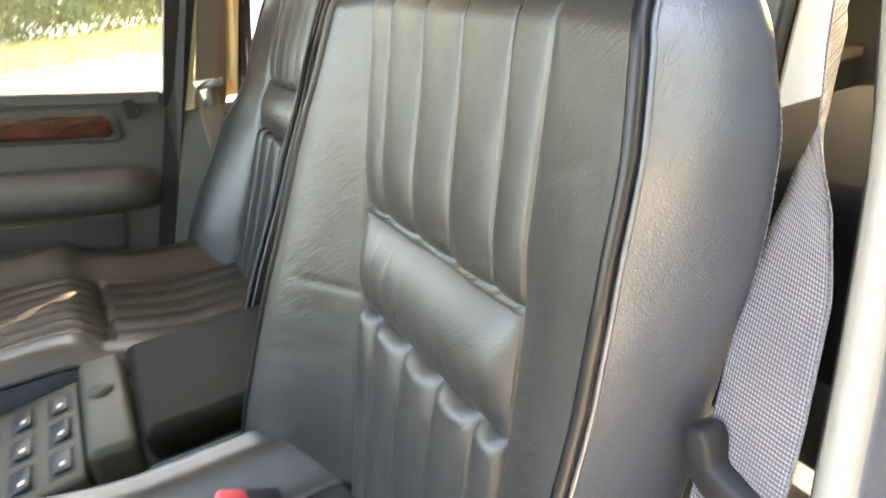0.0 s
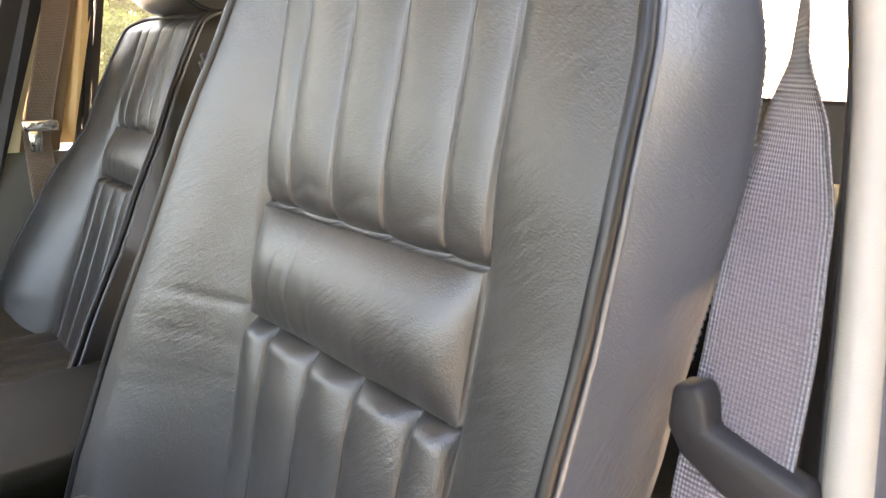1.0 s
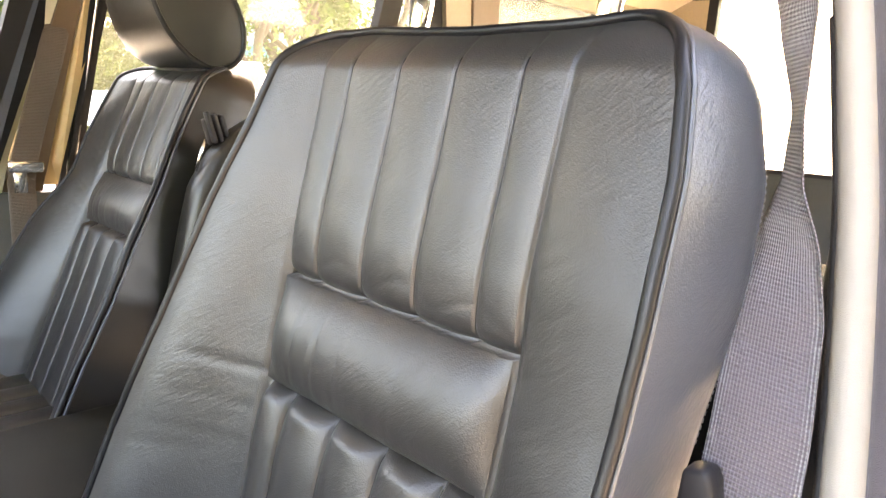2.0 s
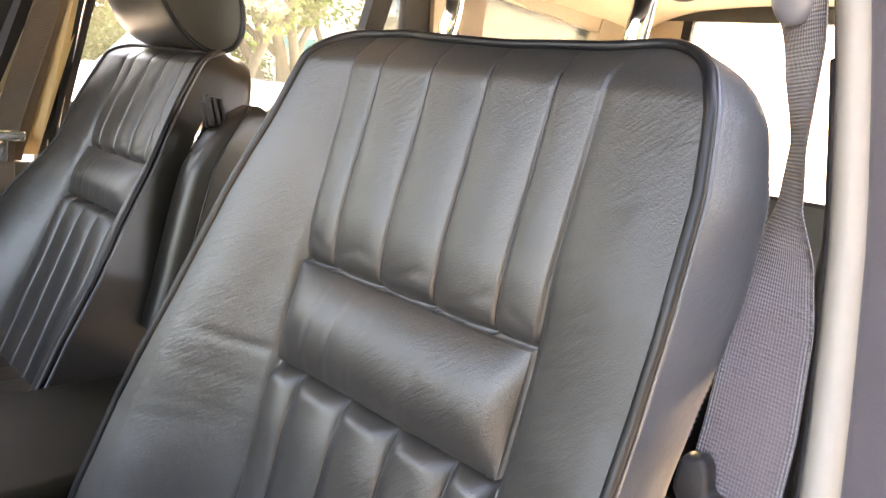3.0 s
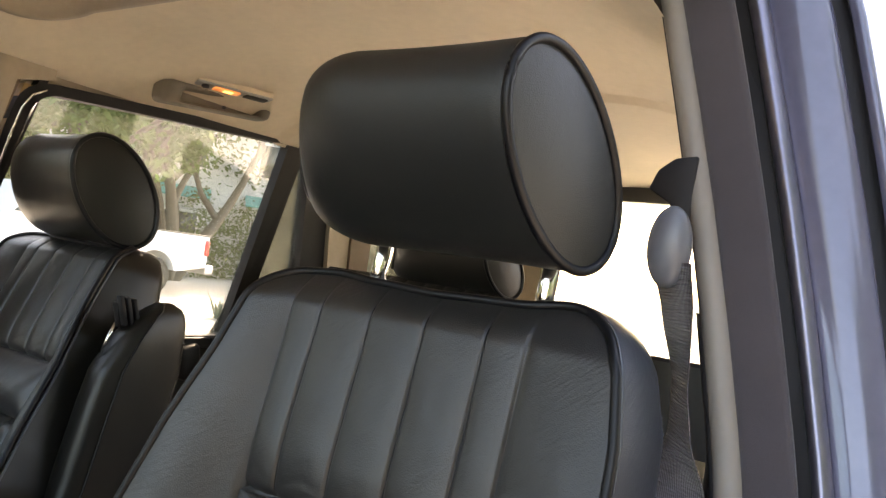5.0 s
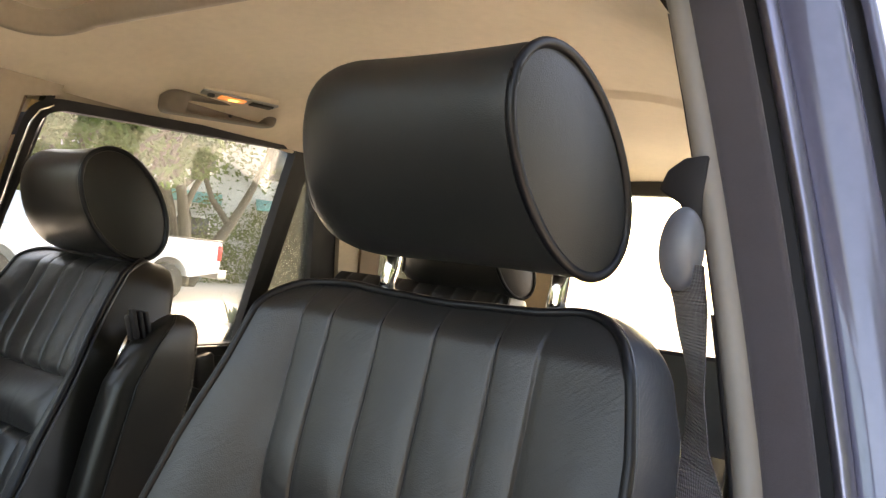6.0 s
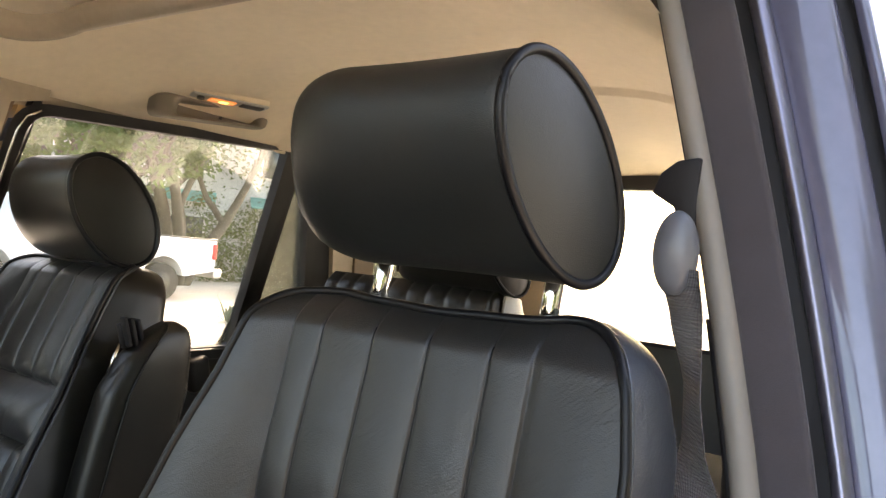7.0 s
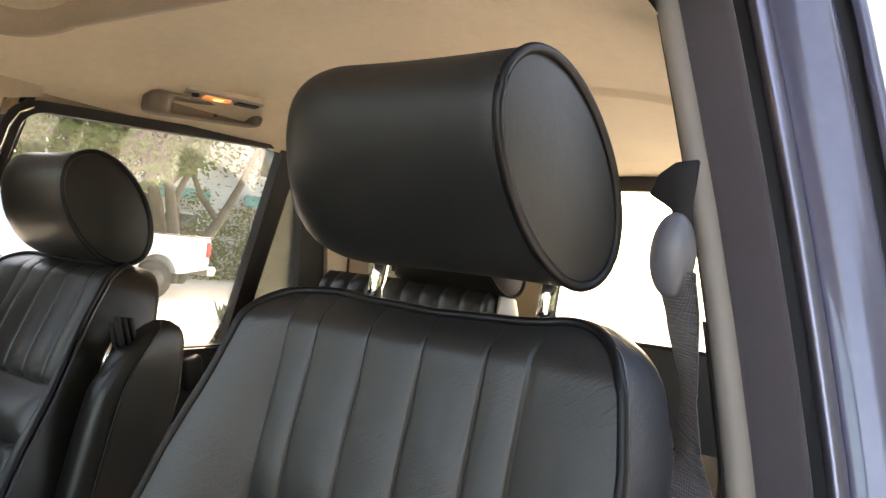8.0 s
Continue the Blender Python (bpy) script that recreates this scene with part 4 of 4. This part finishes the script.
belt = thing("seat_belt", "grey woven seat belt twisted below its pillar guide", "seat belt")
run = spline([(1.03, 0.632, 0.198, -2), (1.12, 0.627, 0.225, -6), (1.18, 0.619, 0.249, -14), (1.22, 0.613, 0.265, -34), (1.26, 0.605, 0.280, -60), (1.30, 0.598, 0.293, -65), (1.36, 0.586, 0.301, -50), (1.40, 0.577, 0.298, -42)], 100)
part("webbing", ribbon("webbing", [(x, y, z) for z, x, y, a in run], [a for z, x, y, a in run]), BELT, belt)
run = spline([(0.60, 0.67, 0.24, 6), (0.85, 0.652, 0.205, 2), (1.02, 0.634, 0.196, -2)], 30)
part("webbing", ribbon("webbing", [(x, y, z) for z, x, y, a in run], [a for z, x, y, a in run]), BELT, belt)
# tongue: a plastic shoulder with a metal tab
part("tongue", slab("tongue", [(0.598, 0.196, 1.094), (0.612, 0.196, 1.098), (0.617, 0.196, 1.090), (0.619, 0.196, 1.076), (0.668, 0.196, 1.066), (0.676, 0.196, 1.052), (0.668, 0.196, 1.036), (0.628, 0.196, 1.046), (0.606, 0.196, 1.058), (0.597, 0.196, 1.072)], (0, 0.020, 0), True, 0.0035), RUBBER, belt, "black plastic belt tongue")
part("tab", slab("tab", [(0.622, 0.203, 1.045), (0.650, 0.203, 1.041), (0.652, 0.203, 0.998), (0.628, 0.203, 1.000)], (0, 0.003, 0)), CHROME, belt, "bright metal tab")
part("guide", sheet("guide", lambda i, j: Vector((0.575 + 0.019 * math.sin(math.pi * j) * math.cos(-2 * math.pi * i) * (1.0), 0.294 + 0.015 * math.sin(math.pi * j) * math.sin(-2 * math.pi * i), 1.413 - 0.036 * math.cos(math.pi * j))), 28, 18, wrap=True), GUIDE, belt, "rounded grey belt guide")
part("bracket", slab("bracket", [(0.541, 0.325, 1.468), (0.548, 0.325, 1.486), (0.562, 0.325, 1.497), (0.582, 0.325, 1.500), (0.582, 0.325, 1.42), (0.566, 0.325, 1.43), (0.562, 0.325, 1.455)], (0, 0.02, 0), True, 0.002), RUBBER, belt, "black height adjuster")

far_belt = thing("seat_belt", "brown seat belt with a bright buckle on the far pillar", "seat belt", (0, 0.030, 0.008))
run = spline([(0.70, -0.690, 0.16, 90), (1.10, -0.700, 0.155, 90), (1.40, -0.655, 0.215, 90), (1.50, -0.638, 0.232, 90)], 30)
part("webbing", ribbon("webbing", [(x, y, z) for z, x, y, a in run], [a for z, x, y, a in run], 0.046), BELT_DARK, far_belt)
part("tongue", block("tongue", (0.016, 0.060, 0.022), (-0.688, 0.160, 1.128), 0.005, 2), CHROME, far_belt, "bright metal belt tongue")
part("tab", block("tab", (0.004, 0.022, 0.040), (-0.684, 0.150, 1.100), 0.001, 1), CHROME, far_belt)

# raised armrest on the far seat's inner side
rest = thing("armrest", "black leather armrest folded up beside the far seat", "armrest", (-0.205, 0.0, 0.0))
def rest_section(i, j):
    # a long rounded pad leaning like the backrest
    t = j
    z = 0.92 + 0.335 * t
    front = lerp(z, (0.92, 1.0, 1.10, 1.156, 1.205, 1.235, 1.255), (0.228, 0.247, 0.266, 0.279, 0.309, 0.338, 0.368))
    back = lerp(z, (0.92, 1.04, 1.145, 1.225, 1.245, 1.255), (0.365, 0.394, 0.416, 0.414, 0.408, 0.392))
    yc, half = (front + back) / 2, (back - front) / 2
    cap = math.sqrt(max(0.0, 1 - max(0.0, (t - 0.78) / 0.22) ** 2.2)) if t > 0.78 else 1.0
    a = -2 * math.pi * i
    c, s = math.cos(a), math.sin(a)
    f = lambda v: math.copysign(abs(v) ** 0.55, v)
    return Vector((0.030 * f(c) * (0.30 + 0.70 * cap), yc + half * f(s), z))
part("pad", sheet("pad", rest_section, 48, 40, wrap=True), LEATHER_BLACK, rest)
seam = [rest_section(0.06, k / 30) + Vector((0.002, -0.002, 0)) for k in range(31)]
part("piping", tube("piping", seam, 0.0018, 6), PIPING, rest)
for k in range(6, 58):
    a, b = rest_section(0.87, k / 60), rest_section(0.87, (k + 0.55) / 60)
    part("stitch", tube("stitch", [a + Vector((0.001, 0, 0)), b + Vector((0.001, 0, 0))], 0.0010, 5), CREAM, rest, "pale stitch")
part("pivot", tube("pivot", [(-0.004, 0.288, 1.178), (-0.002, 0.303, 1.224)], 0.0026, 10), CHROME, rest)
catch = part("catch", block("catch", (0.012, 0.030, 0.040), (-0.009, 0.320, 1.238), 0.003, 2, (18, 0, 0)), RUBBER, rest, "black ribbed catch")
for k in range(3):
    part("slat", block("slat", (0.012, 0.006, 0.046), (0.001, 0.309 + 0.011 * k, 1.242 - 0.002 * k), 0.0015, 2, (18, 0, 0)), RUBBER, catch)

# centre console
console = thing("centre_console", "olive-grey console with an armrest lid and window switches", "console", (0.022, 0.020, 0.0))
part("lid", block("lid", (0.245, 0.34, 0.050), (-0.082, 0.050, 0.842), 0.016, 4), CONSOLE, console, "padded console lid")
part("box", block("box", (0.235, 0.36, 0.30), (-0.082, 0.050, 0.665), 0.006, 2), PLASTIC_BLACK, console)
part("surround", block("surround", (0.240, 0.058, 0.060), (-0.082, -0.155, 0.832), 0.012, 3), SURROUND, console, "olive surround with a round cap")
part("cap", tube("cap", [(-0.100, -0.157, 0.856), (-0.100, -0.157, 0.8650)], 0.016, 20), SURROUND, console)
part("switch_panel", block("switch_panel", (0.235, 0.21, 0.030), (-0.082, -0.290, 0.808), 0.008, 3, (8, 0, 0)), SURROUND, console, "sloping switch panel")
part("base", block("base", (0.225, 0.60, 0.30), (-0.082, -0.44, 0.63), 0.01, 2), PLASTIC_BLACK, console)
for r, c in itertools.product(range(4), range(3)):
    y, x = -0.213 - 0.046 * r, -0.148 + 0.068 * c
    z = 0.8305 - 0.0065 * r
    key = part("switch", block("switch", (0.058, 0.036, 0.008), (x, y, z), 0.003, 2, (8, 0, 0)), RUBBER, console, "black rocker switch")
    part("rocker", block("rocker", (0.044, 0.022, 0.009), (x, y, z + 0.004), 0.003, 2, (8 + (9 if (r + c) % 2 else -7), 0, 0)), SWITCH, key, "glossy rocker")
    part("legend", block("legend", (0.008, 0.006, 0.002), (x + 0.010, y, z + 0.0088), 0.0005, 1, (8, 0, 0)), LENS, key, "pale symbol bar")
buckle = thing("belt_buckle", "belt buckle with a red release button lying on the seat", "belt buckle", (0.232, -0.020, 0.826))
part("housing", block("housing", (0.028, 0.050, 0.07), (0, 0, 0), 0.006, 3, (-25, 0, 0)), PLASTIC_BLACK, buckle)
part("button", block("button", (0.022, 0.030, 0.016), (0, -0.014, 0.038), 0.003, 2, (-25, 0, 0)), RED_SWITCH, buckle, "red release button")

# rear bench
bench = thing("rear_seat", "charcoal pleated leather rear bench with a headrest", "car seat")
def bench_front(i, j):
    x = -0.62 + 0.575 * i
    z = 0.80 + 0.535 * j
    q = ((x + 0.62) / 0.06) % 1
    y = 1.10 + 0.22 * (z - 1.0) - 0.007 * (1 - abs(2 * q - 1) ** 3)
    edge = min(1.0, min(i, 1 - i) / 0.04)
    y += 0.05 * (1 - ease(edge)) + 0.03 * max(0, (j - 0.92) / 0.08) ** 2
    return Vector((x, y, z - 0.012 * max(0, (j - 0.9) / 0.1) * (1 - ease(edge))))
def end_panel(i, j):
    z = 0.80 + 0.520 * j
    y = 1.125 + 0.22 * (z - 1.0) + 0.150 * i
    return Vector((-0.047 + 0.022 * math.sin(math.pi * min(1, i * 1.1)) - 0.03 * i * max(0, (j - 0.9) / 0.1), y, z - 0.030 * i * i * ease((j - 0.8) / 0.2)))
part("end_panel", sheet("end_panel", end_panel, 12, 24), PALE_GREY, bench, "pale grey side panel")
part("piping", tube("piping", [end_panel(0, k / 30) + Vector((0.003, -0.004, 0)) for k in range(31)], 0.003, 6), CREAM, bench, "pale piping")
part("folded_back", block("folded_back", (0.50, 0.50, 0.25), (0.365, 0.86, 0.955), 0.04, 4), FELT, bench, "folded felt-backed seat back")
part("backrest", sheet("backrest", bench_front, 140, 40), LEATHER_BLACK, bench)
part("back_panel", block("back_panel", (0.565, 0.07, 0.51), (-0.333, 1.205, 1.055), 0.02, 3, (-12, 0, 0)), LEATHER_BLACK, bench)
part("cushion", block("cushion", (1.18, 0.46, 0.16), (-0.02, 0.86, 0.76), 0.04, 4), LEATHER_BLACK, bench)
hr = headrest(bench, (-0.205, 1.190, 1.396), LEATHER_BLACK, LEATHER_BLACK)
hr.scale = (1.30, 0.82, 0.92)


# ---- outside ----
GROUND = material("pale_concrete_paving", (0.42, 0.40, 0.36), rough=0.9, vary=0.15, scale=0.7, grain=0.6, grain_scale=60)
GRASS = material("dry_grass", (0.24, 0.19, 0.070), rough=0.95, vary=0.4, scale=3, grain=1.0, grain_scale=70)
BARK = material("pale_bark", (0.050, 0.042, 0.033), rough=0.9, vary=0.35, scale=3, grain=0.8, grain_scale=40, wrinkle=0.6, wrinkle_scale=9)
def leaf_material(name, colour):
    m = material(name, colour, rough=0.55, vary=0.45, scale=0.9)
    n, ln = m.node_tree.nodes, m.node_tree.links
    b = n["Principled BSDF"]
    tl = n.new("ShaderNodeBsdfTranslucent")
    tl.inputs[0].default_value = (colour[0] * 1.8, colour[1] * 1.8, colour[2] * 1.2, 1)
    mx = n.new("ShaderNodeMixShader")
    mx.inputs[0].default_value = 0.45
    ln.new(b.outputs[0], mx.inputs[1])
    ln.new(tl.outputs[0], mx.inputs[2])
    ln.new(mx.outputs[0], n["Material Output"].inputs[0])
    return m
LEAF = leaf_material("olive_leaves", (0.036, 0.066, 0.016))
HEDGE = leaf_material("hedge_leaves", (0.046, 0.076, 0.020))
WHITE_PAINT = material("white_truck_paint", (0.60, 0.62, 0.64), rough=0.25, vary=0.03, scale=3, coat=0.5)
TYRE = material("tyre_rubber", (0.014, 0.014, 0.014), rough=0.85, vary=0.2, scale=10)
STEEL = material("dull_steel", (0.5, 0.5, 0.5), rough=0.35, metal=0.9, vary=0.1)
# near-black, so that the rims sink into the dark wheel arches
DARK_STEEL = material("near_black_steel", (0.03, 0.03, 0.03), rough=0.6, metal=0.3, vary=0.2)
RED_LENS = material("red_lens", (0.55, 0.02, 0.02), rough=0.2, vary=0.1)
STUCCO = material("pale_stucco", (0.44, 0.48, 0.50), rough=0.95, vary=0.08, scale=2, grain=0.4, grain_scale=80)
TEAL = material("teal_canvas", (0.06, 0.30, 0.30), rough=0.8, vary=0.1, scale=5)
DARK_GLASS = material("dark_window", (0.03, 0.04, 0.05), rough=0.08, vary=0.1, coat=0.5)

ground = tagged(part("ground", slab("ground", [(-400, -400, -0.1), (400, -400, -0.1), (400, 400, -0.1), (-400, 400, -0.1)], (0, 0, 0.1)), GROUND), "pale sunlit concrete paving", "ground", kind="structure")


def blades(name, spots, size, rng, per=1):
    """Many small bent leaves as one mesh."""
    verts, faces = [], []
    for p in spots:
        for _ in range(per):
            a, t = rng.uniform(0, 6.283), rng.uniform(-0.9, 0.9)
            d = Vector((math.cos(a) * math.cos(t), math.sin(a) * math.cos(t), math.sin(t)))
            s = d.cross(Vector((rng.uniform(-1, 1), rng.uniform(-1, 1), rng.uniform(-1, 1)))).normalized()
            L = size * rng.uniform(0.6, 1.4)
            k = len(verts)
            verts += [p, p + d * L * 0.5 + s * L * 0.26, p + d * L + Vector((0, 0, -0.2 * L)), p + d * L * 0.5 - s * L * 0.26]
            faces.append((k, k + 1, k + 2, k + 3))
    return mesh(name, verts, faces, smooth=False)


def clump(rng, c, r, n, flat=0.75):
    out = []
    for _ in range(n):
        v = Vector((rng.gauss(0, 1), rng.gauss(0, 1), rng.gauss(0, 1))).normalized() * r * rng.random() ** 0.33
        out.append(Vector(c) + Vector((v.x, v.y, v.z * flat)))
    return out


def tree(at, height, trunks, seed, leaves=9000, crown_low=0.24, spread=3.2, label="tree with pale twisting trunks and olive leaves"):
    rng = random.Random(seed)
    t = thing("tree", label, "tree", at, group="street trees")
    bm_v, bm_f = [], []
    tips = []
    def limb(p, d, r, length, depth):
        pts = [Vector(p)]
        d = Vector(d).normalized()
        n = 6
        for k in range(n):
            d = (d + Vector((rng.uniform(-0.25, 0.25), rng.uniform(-0.25, 0.25), rng.uniform(-0.08, 0.16)))).normalized()
            pts.append(pts[-1] + d * length / n)
        me_pts = pts
        base = len(bm_v)
        sides = 7
        for i, q in enumerate(me_pts):
            rr = r * (1 - 0.55 * i / n)
            dd = (me_pts[min(i + 1, n)] - me_pts[max(i - 1, 0)]).normalized()
            s = dd.cross(Vector((0.3, 0.2, 0.9))).normalized()
            w = s.cross(dd)
            for k in range(sides):
                a = 2 * math.pi * k / sides
                bm_v.append(q + rr * (math.cos(a) * s + math.sin(a) * w))
        for i in range(n):
            for k in range(sides):
                a, b = base + i * sides + k, base + i * sides + (k + 1) % sides
                bm_f.append((a, b, b + sides, a + sides))
        if depth == 0:
            tips.append(pts[-1])
            tips.append(pts[-3])
            return
        for _ in range(3 if depth > 1 else 2):
            j = rng.randint(3, n)
            a = rng.uniform(0, 6.283)
            limb(pts[j], d + Vector((math.cos(a), math.sin(a), rng.uniform(0.1, 0.7))) * 0.9, r * 0.52, length * 0.62, depth - 1)
        tips.append(pts[-1])
    for k in range(trunks):
        a = 6.283 * k / trunks + rng.uniform(-0.5, 0.5)
        limb((0.25 * math.cos(a), 0.25 * math.sin(a), -0.05), (0.35 * math.cos(a), 0.35 * math.sin(a), 1), 0.16 * height / 7, height * 0.5, 3)
    part("trunk", mesh("trunk", bm_v, bm_f), BARK, t)
    spots = []
    per = max(8, leaves // max(1, len(tips)))
    for tip in tips:
        if tip.z > height * crown_low:
            spots += clump(rng, tip, rng.uniform(0.7, 1.4) * height / 7, per)
    part("crown", blades("crown", spots, 0.19, rng), LEAF, t)
    return t


tree((-15.5, 9.3, 0), 8.0, 3, 3, 40000)
tree((-17.0, 12.6, 0), 9.5, 6, 8, 22000, 0.46)
tree((-19.0, 20.5, 0), 8.0, 3, 12, 22000)
tree((-25.0, 1.0, 0), 7.5, 2, 21, 30000, 0.1)
tree((-27.0, -5.0, 0), 8.0, 3, 33, 20000)
tree((-24.0, 4.0, 0), 9.0, 3, 5, 30000)


def hedge(name, x0, x1, y0, y1, h, seed, n, label, leaf=0.13):
    rng = random.Random(seed)
    spots = []
    for _ in range(n):
        y = rng.uniform(y0, y1)
        hh = h * (0.75 + 0.35 * noise.noise(Vector((y * 0.6, seed, 0))))
        spots += clump(rng, (rng.uniform(x0, x1), y, rng.uniform(0.1, hh)), 0.35, 14)
    return tagged(part(name, blades(name, spots, leaf, rng), HEDGE), label, "hedge", kind="stuff")


hedge("hedge", -19.6, -17.4, -14.0, 3.5, 4.2, 4, 4000, "loose sunlit green hedge behind dry grass")
hedge("hedge", -21.0, -19.0, 6.0, 13.0, 3.4, 9, 1500, "loose green shrubs behind the street")
hedge("hedge", -20.0, -18.0, 18.2, 32.0, 5.5, 11, 2600, "dark green shrubs beside the house")
# unseen hedge, added to cut skylight on the seat and near pillar
hedge("hedge", 4.8, 6.4, -6.0, 2.6, 7.5, 23, 3600, "tall green hedge out of view, cuts light through the open door")
hedge("hedge", -19.2, -18.2, 14.4, 18.4, 3.6, 31, 360, "loose green shrubs below the house wall")
hedge("woodland", -33.0, -29.0, -12.0, 23.0, 10.5, 15, 7600, "dense olive foliage behind the street", 0.30)
rng = random.Random(2)
verge = []
for _ in range(34000):
    x, y = rng.uniform(-18.5, -11.9), rng.uniform(-12, 3)
    verge.append(Vector((x, y, 0)))
bl_v, bl_f = [], []
for p in verge:
    a, L = rng.uniform(0, 6.283), rng.uniform(0.06, 0.22)
    s = Vector((math.cos(a), math.sin(a), 0)) * 0.012
    tip = p + Vector((rng.uniform(-0.08, 0.08), rng.uniform(-0.08, 0.08), L))
    k = len(bl_v)
    bl_v += [p - s, p + s, tip]
    bl_f.append((k, k + 1, k + 2))
tagged(part("grass", mesh("grass", bl_v, bl_f, False), GRASS), "dry golden grass verge beside the paving", "grass", kind="stuff")
tagged(part("verge", slab("verge", [(-18.6, -16, 0.004), (-11.3, -16, 0.004), (-11.9, 3.0, 0.004), (-18.6, 3.0, 0.004)], (0, 0, 0.05)), GRASS), "dry golden grass bank", "verge", kind="structure")


def wheel(parent, y, x):
    w = part("wheel", tube("wheel", [(x - 0.11, y, 0.37), (x + 0.11, y, 0.37)], 0.37, 28), TYRE, parent)
    part("rim", tube("rim", [(x + 0.06, y, 0.37), (x + 0.112, y, 0.37)], 0.19, 24), DARK_STEEL, w)
    return w


def pickup(at):
    """A pickup parked along y, tail towards +y, its side towards the car."""
    t = thing("pickup_truck", "white pickup truck parked on sunlit paving", "pickup truck", at)
    W = 1.95
    arch = [(-1.22 + 0.46 * math.cos(a), 0.42 + 0.46 * math.sin(a)) for a in np.linspace(math.pi * 0.94, math.pi * 0.06, 14)]
    prof = [(0.0, 0.62)] + [(-0.70 + 0, 0.50)] + [(y, z) for y, z in reversed(arch)] + [(-2.25, 0.50), (-2.25, 1.27), (0.0, 1.27)]
    part("bed", slab("bed", [(0, y, z) for y, z in prof], (-W, 0, 0), False, 0.012), WHITE_PAINT, t, "white cargo bed")
    part("bed_rail", block("bed_rail", (0.08, 2.26, 0.03), (-0.03, -1.125, 1.285), 0.01), PLASTIC_BLACK, t)
    arch2 = [(-4.45 + 0.46 * math.cos(a), 0.42 + 0.46 * math.sin(a)) for a in np.linspace(0.06 * math.pi, 0.94 * math.pi, 14)]
    cab = [(-2.29, 0.50)] + [(-3.9, 0.50)] + arch2 + [(-5.25, 0.50), (-5.30, 0.95), (-4.95, 1.12), (-4.10, 1.20), (-3.55, 1.80), (-2.55, 1.84), (-2.29, 1.24)]
    part("cab", slab("cab", [(0, y, z) for y, z in cab], (-W, 0, 0), False, 0.02), WHITE_PAINT, t, "white cab")
    part("side_window", slab("side_window", [(0.004, -2.50, 1.26), (0.004, -3.95, 1.26), (0.004, -3.52, 1.73), (0.004, -2.66, 1.76)], (-0.02, 0, 0)), DARK_GLASS, t)
    part("handle", block("handle", (0.03, 0.20, 0.05), (0.012, -2.62, 1.08), 0.01), PLASTIC_BLACK, t)
    part("tail_lamp", block("tail_lamp", (0.06, 0.10, 0.32), (0.0, -0.04, 1.03), 0.02), RED_LENS, t, "red tail lamp")
    part("rear_bumper", block("rear_bumper", (W, 0.22, 0.20), (-W / 2, 0.10, 0.58), 0.04, 3), STEEL, t, "steel bumper")
    for y in (-1.22, -4.45):
        wheel(t, y, -0.13)
        wheel(t, y, -W + 0.13)
    return t


pickup((-12.4, 10.33, 0)).scale = (1.1, 1.1, 1.1)


def house():
    h = thing("house", "pale stucco house with teal awnings behind trees", "house", (-23.6, 17.9, 0))
    h.rotation_euler = (0, 0, radians(52))
    part("wall", block("wall", (9, 8, 6.2), (0, 0, 3.1), 0.03), STUCCO, h)
    part("roof", block("roof", (9.8, 8.8, 0.35), (0, 0, 6.4), 0.05, 2), PLASTIC_BLACK, h)
    for x, z in itertools.product((-3.0, 0.0, 3.0), (1.6, 4.5)):
        w = part("window", block("window", (1.3, 0.10, 1.4), (x, -4.02, z), 0.02), WHITE_PAINT, h, "white framed window")
        part("pane", block("pane", (1.1, 0.04, 1.2), (x, -4.07, z), 0.005), DARK_GLASS, w)
    for x in (-3.0, 0.0, 3.0):
        part("awning", slab("awning", [(x - 0.9, -4.0, 3.10), (x + 0.9, -4.0, 3.10), (x + 0.9, -4.9, 2.70), (x - 0.9, -4.9, 2.70)], (0, 0, 0.05)), TEAL, h, "teal awning")
    return h


house()



def agave(at):
    """A rosette of stiff pointed leaves."""
    rng = random.Random(17)
    a = thing("agave", "grey-green spiky agave on sunlit paving", "plant", at)
    for k in range(16):
        t, tilt, L = 2.4 * k, rng.uniform(0.5, 1.35), rng.uniform(0.32, 0.55)
        out = Vector((math.cos(t), math.sin(t), 0))
        side = Vector((-math.sin(t), math.cos(t), 0))
        verts, faces = [], []
        for i in range(7):
            f = i / 6
            p = out * (0.04 + L * f * math.cos(tilt)) + Vector((0, 0, L * f * math.sin(tilt) - 0.05 * f * f))
            w = 0.038 * (1 - f) ** 0.7 * (0.7 + 0.9 * f)
            verts += [p - side * w, p - out * 0.006 - Vector((0, 0, 0.010 * (1 - f))), p + side * w]
        for i in range(6):
            for c in range(2):
                q = i * 3 + c
                faces.append((q, q + 1, q + 4, q + 3))
        part("leaf", mesh("leaf", verts, faces), AGAVE, a)
    return a


AGAVE = material("agave_leaf", (0.10, 0.13, 0.09), rough=0.5, vary=0.2, scale=8)
agave((-8.9, 7.9, 0))
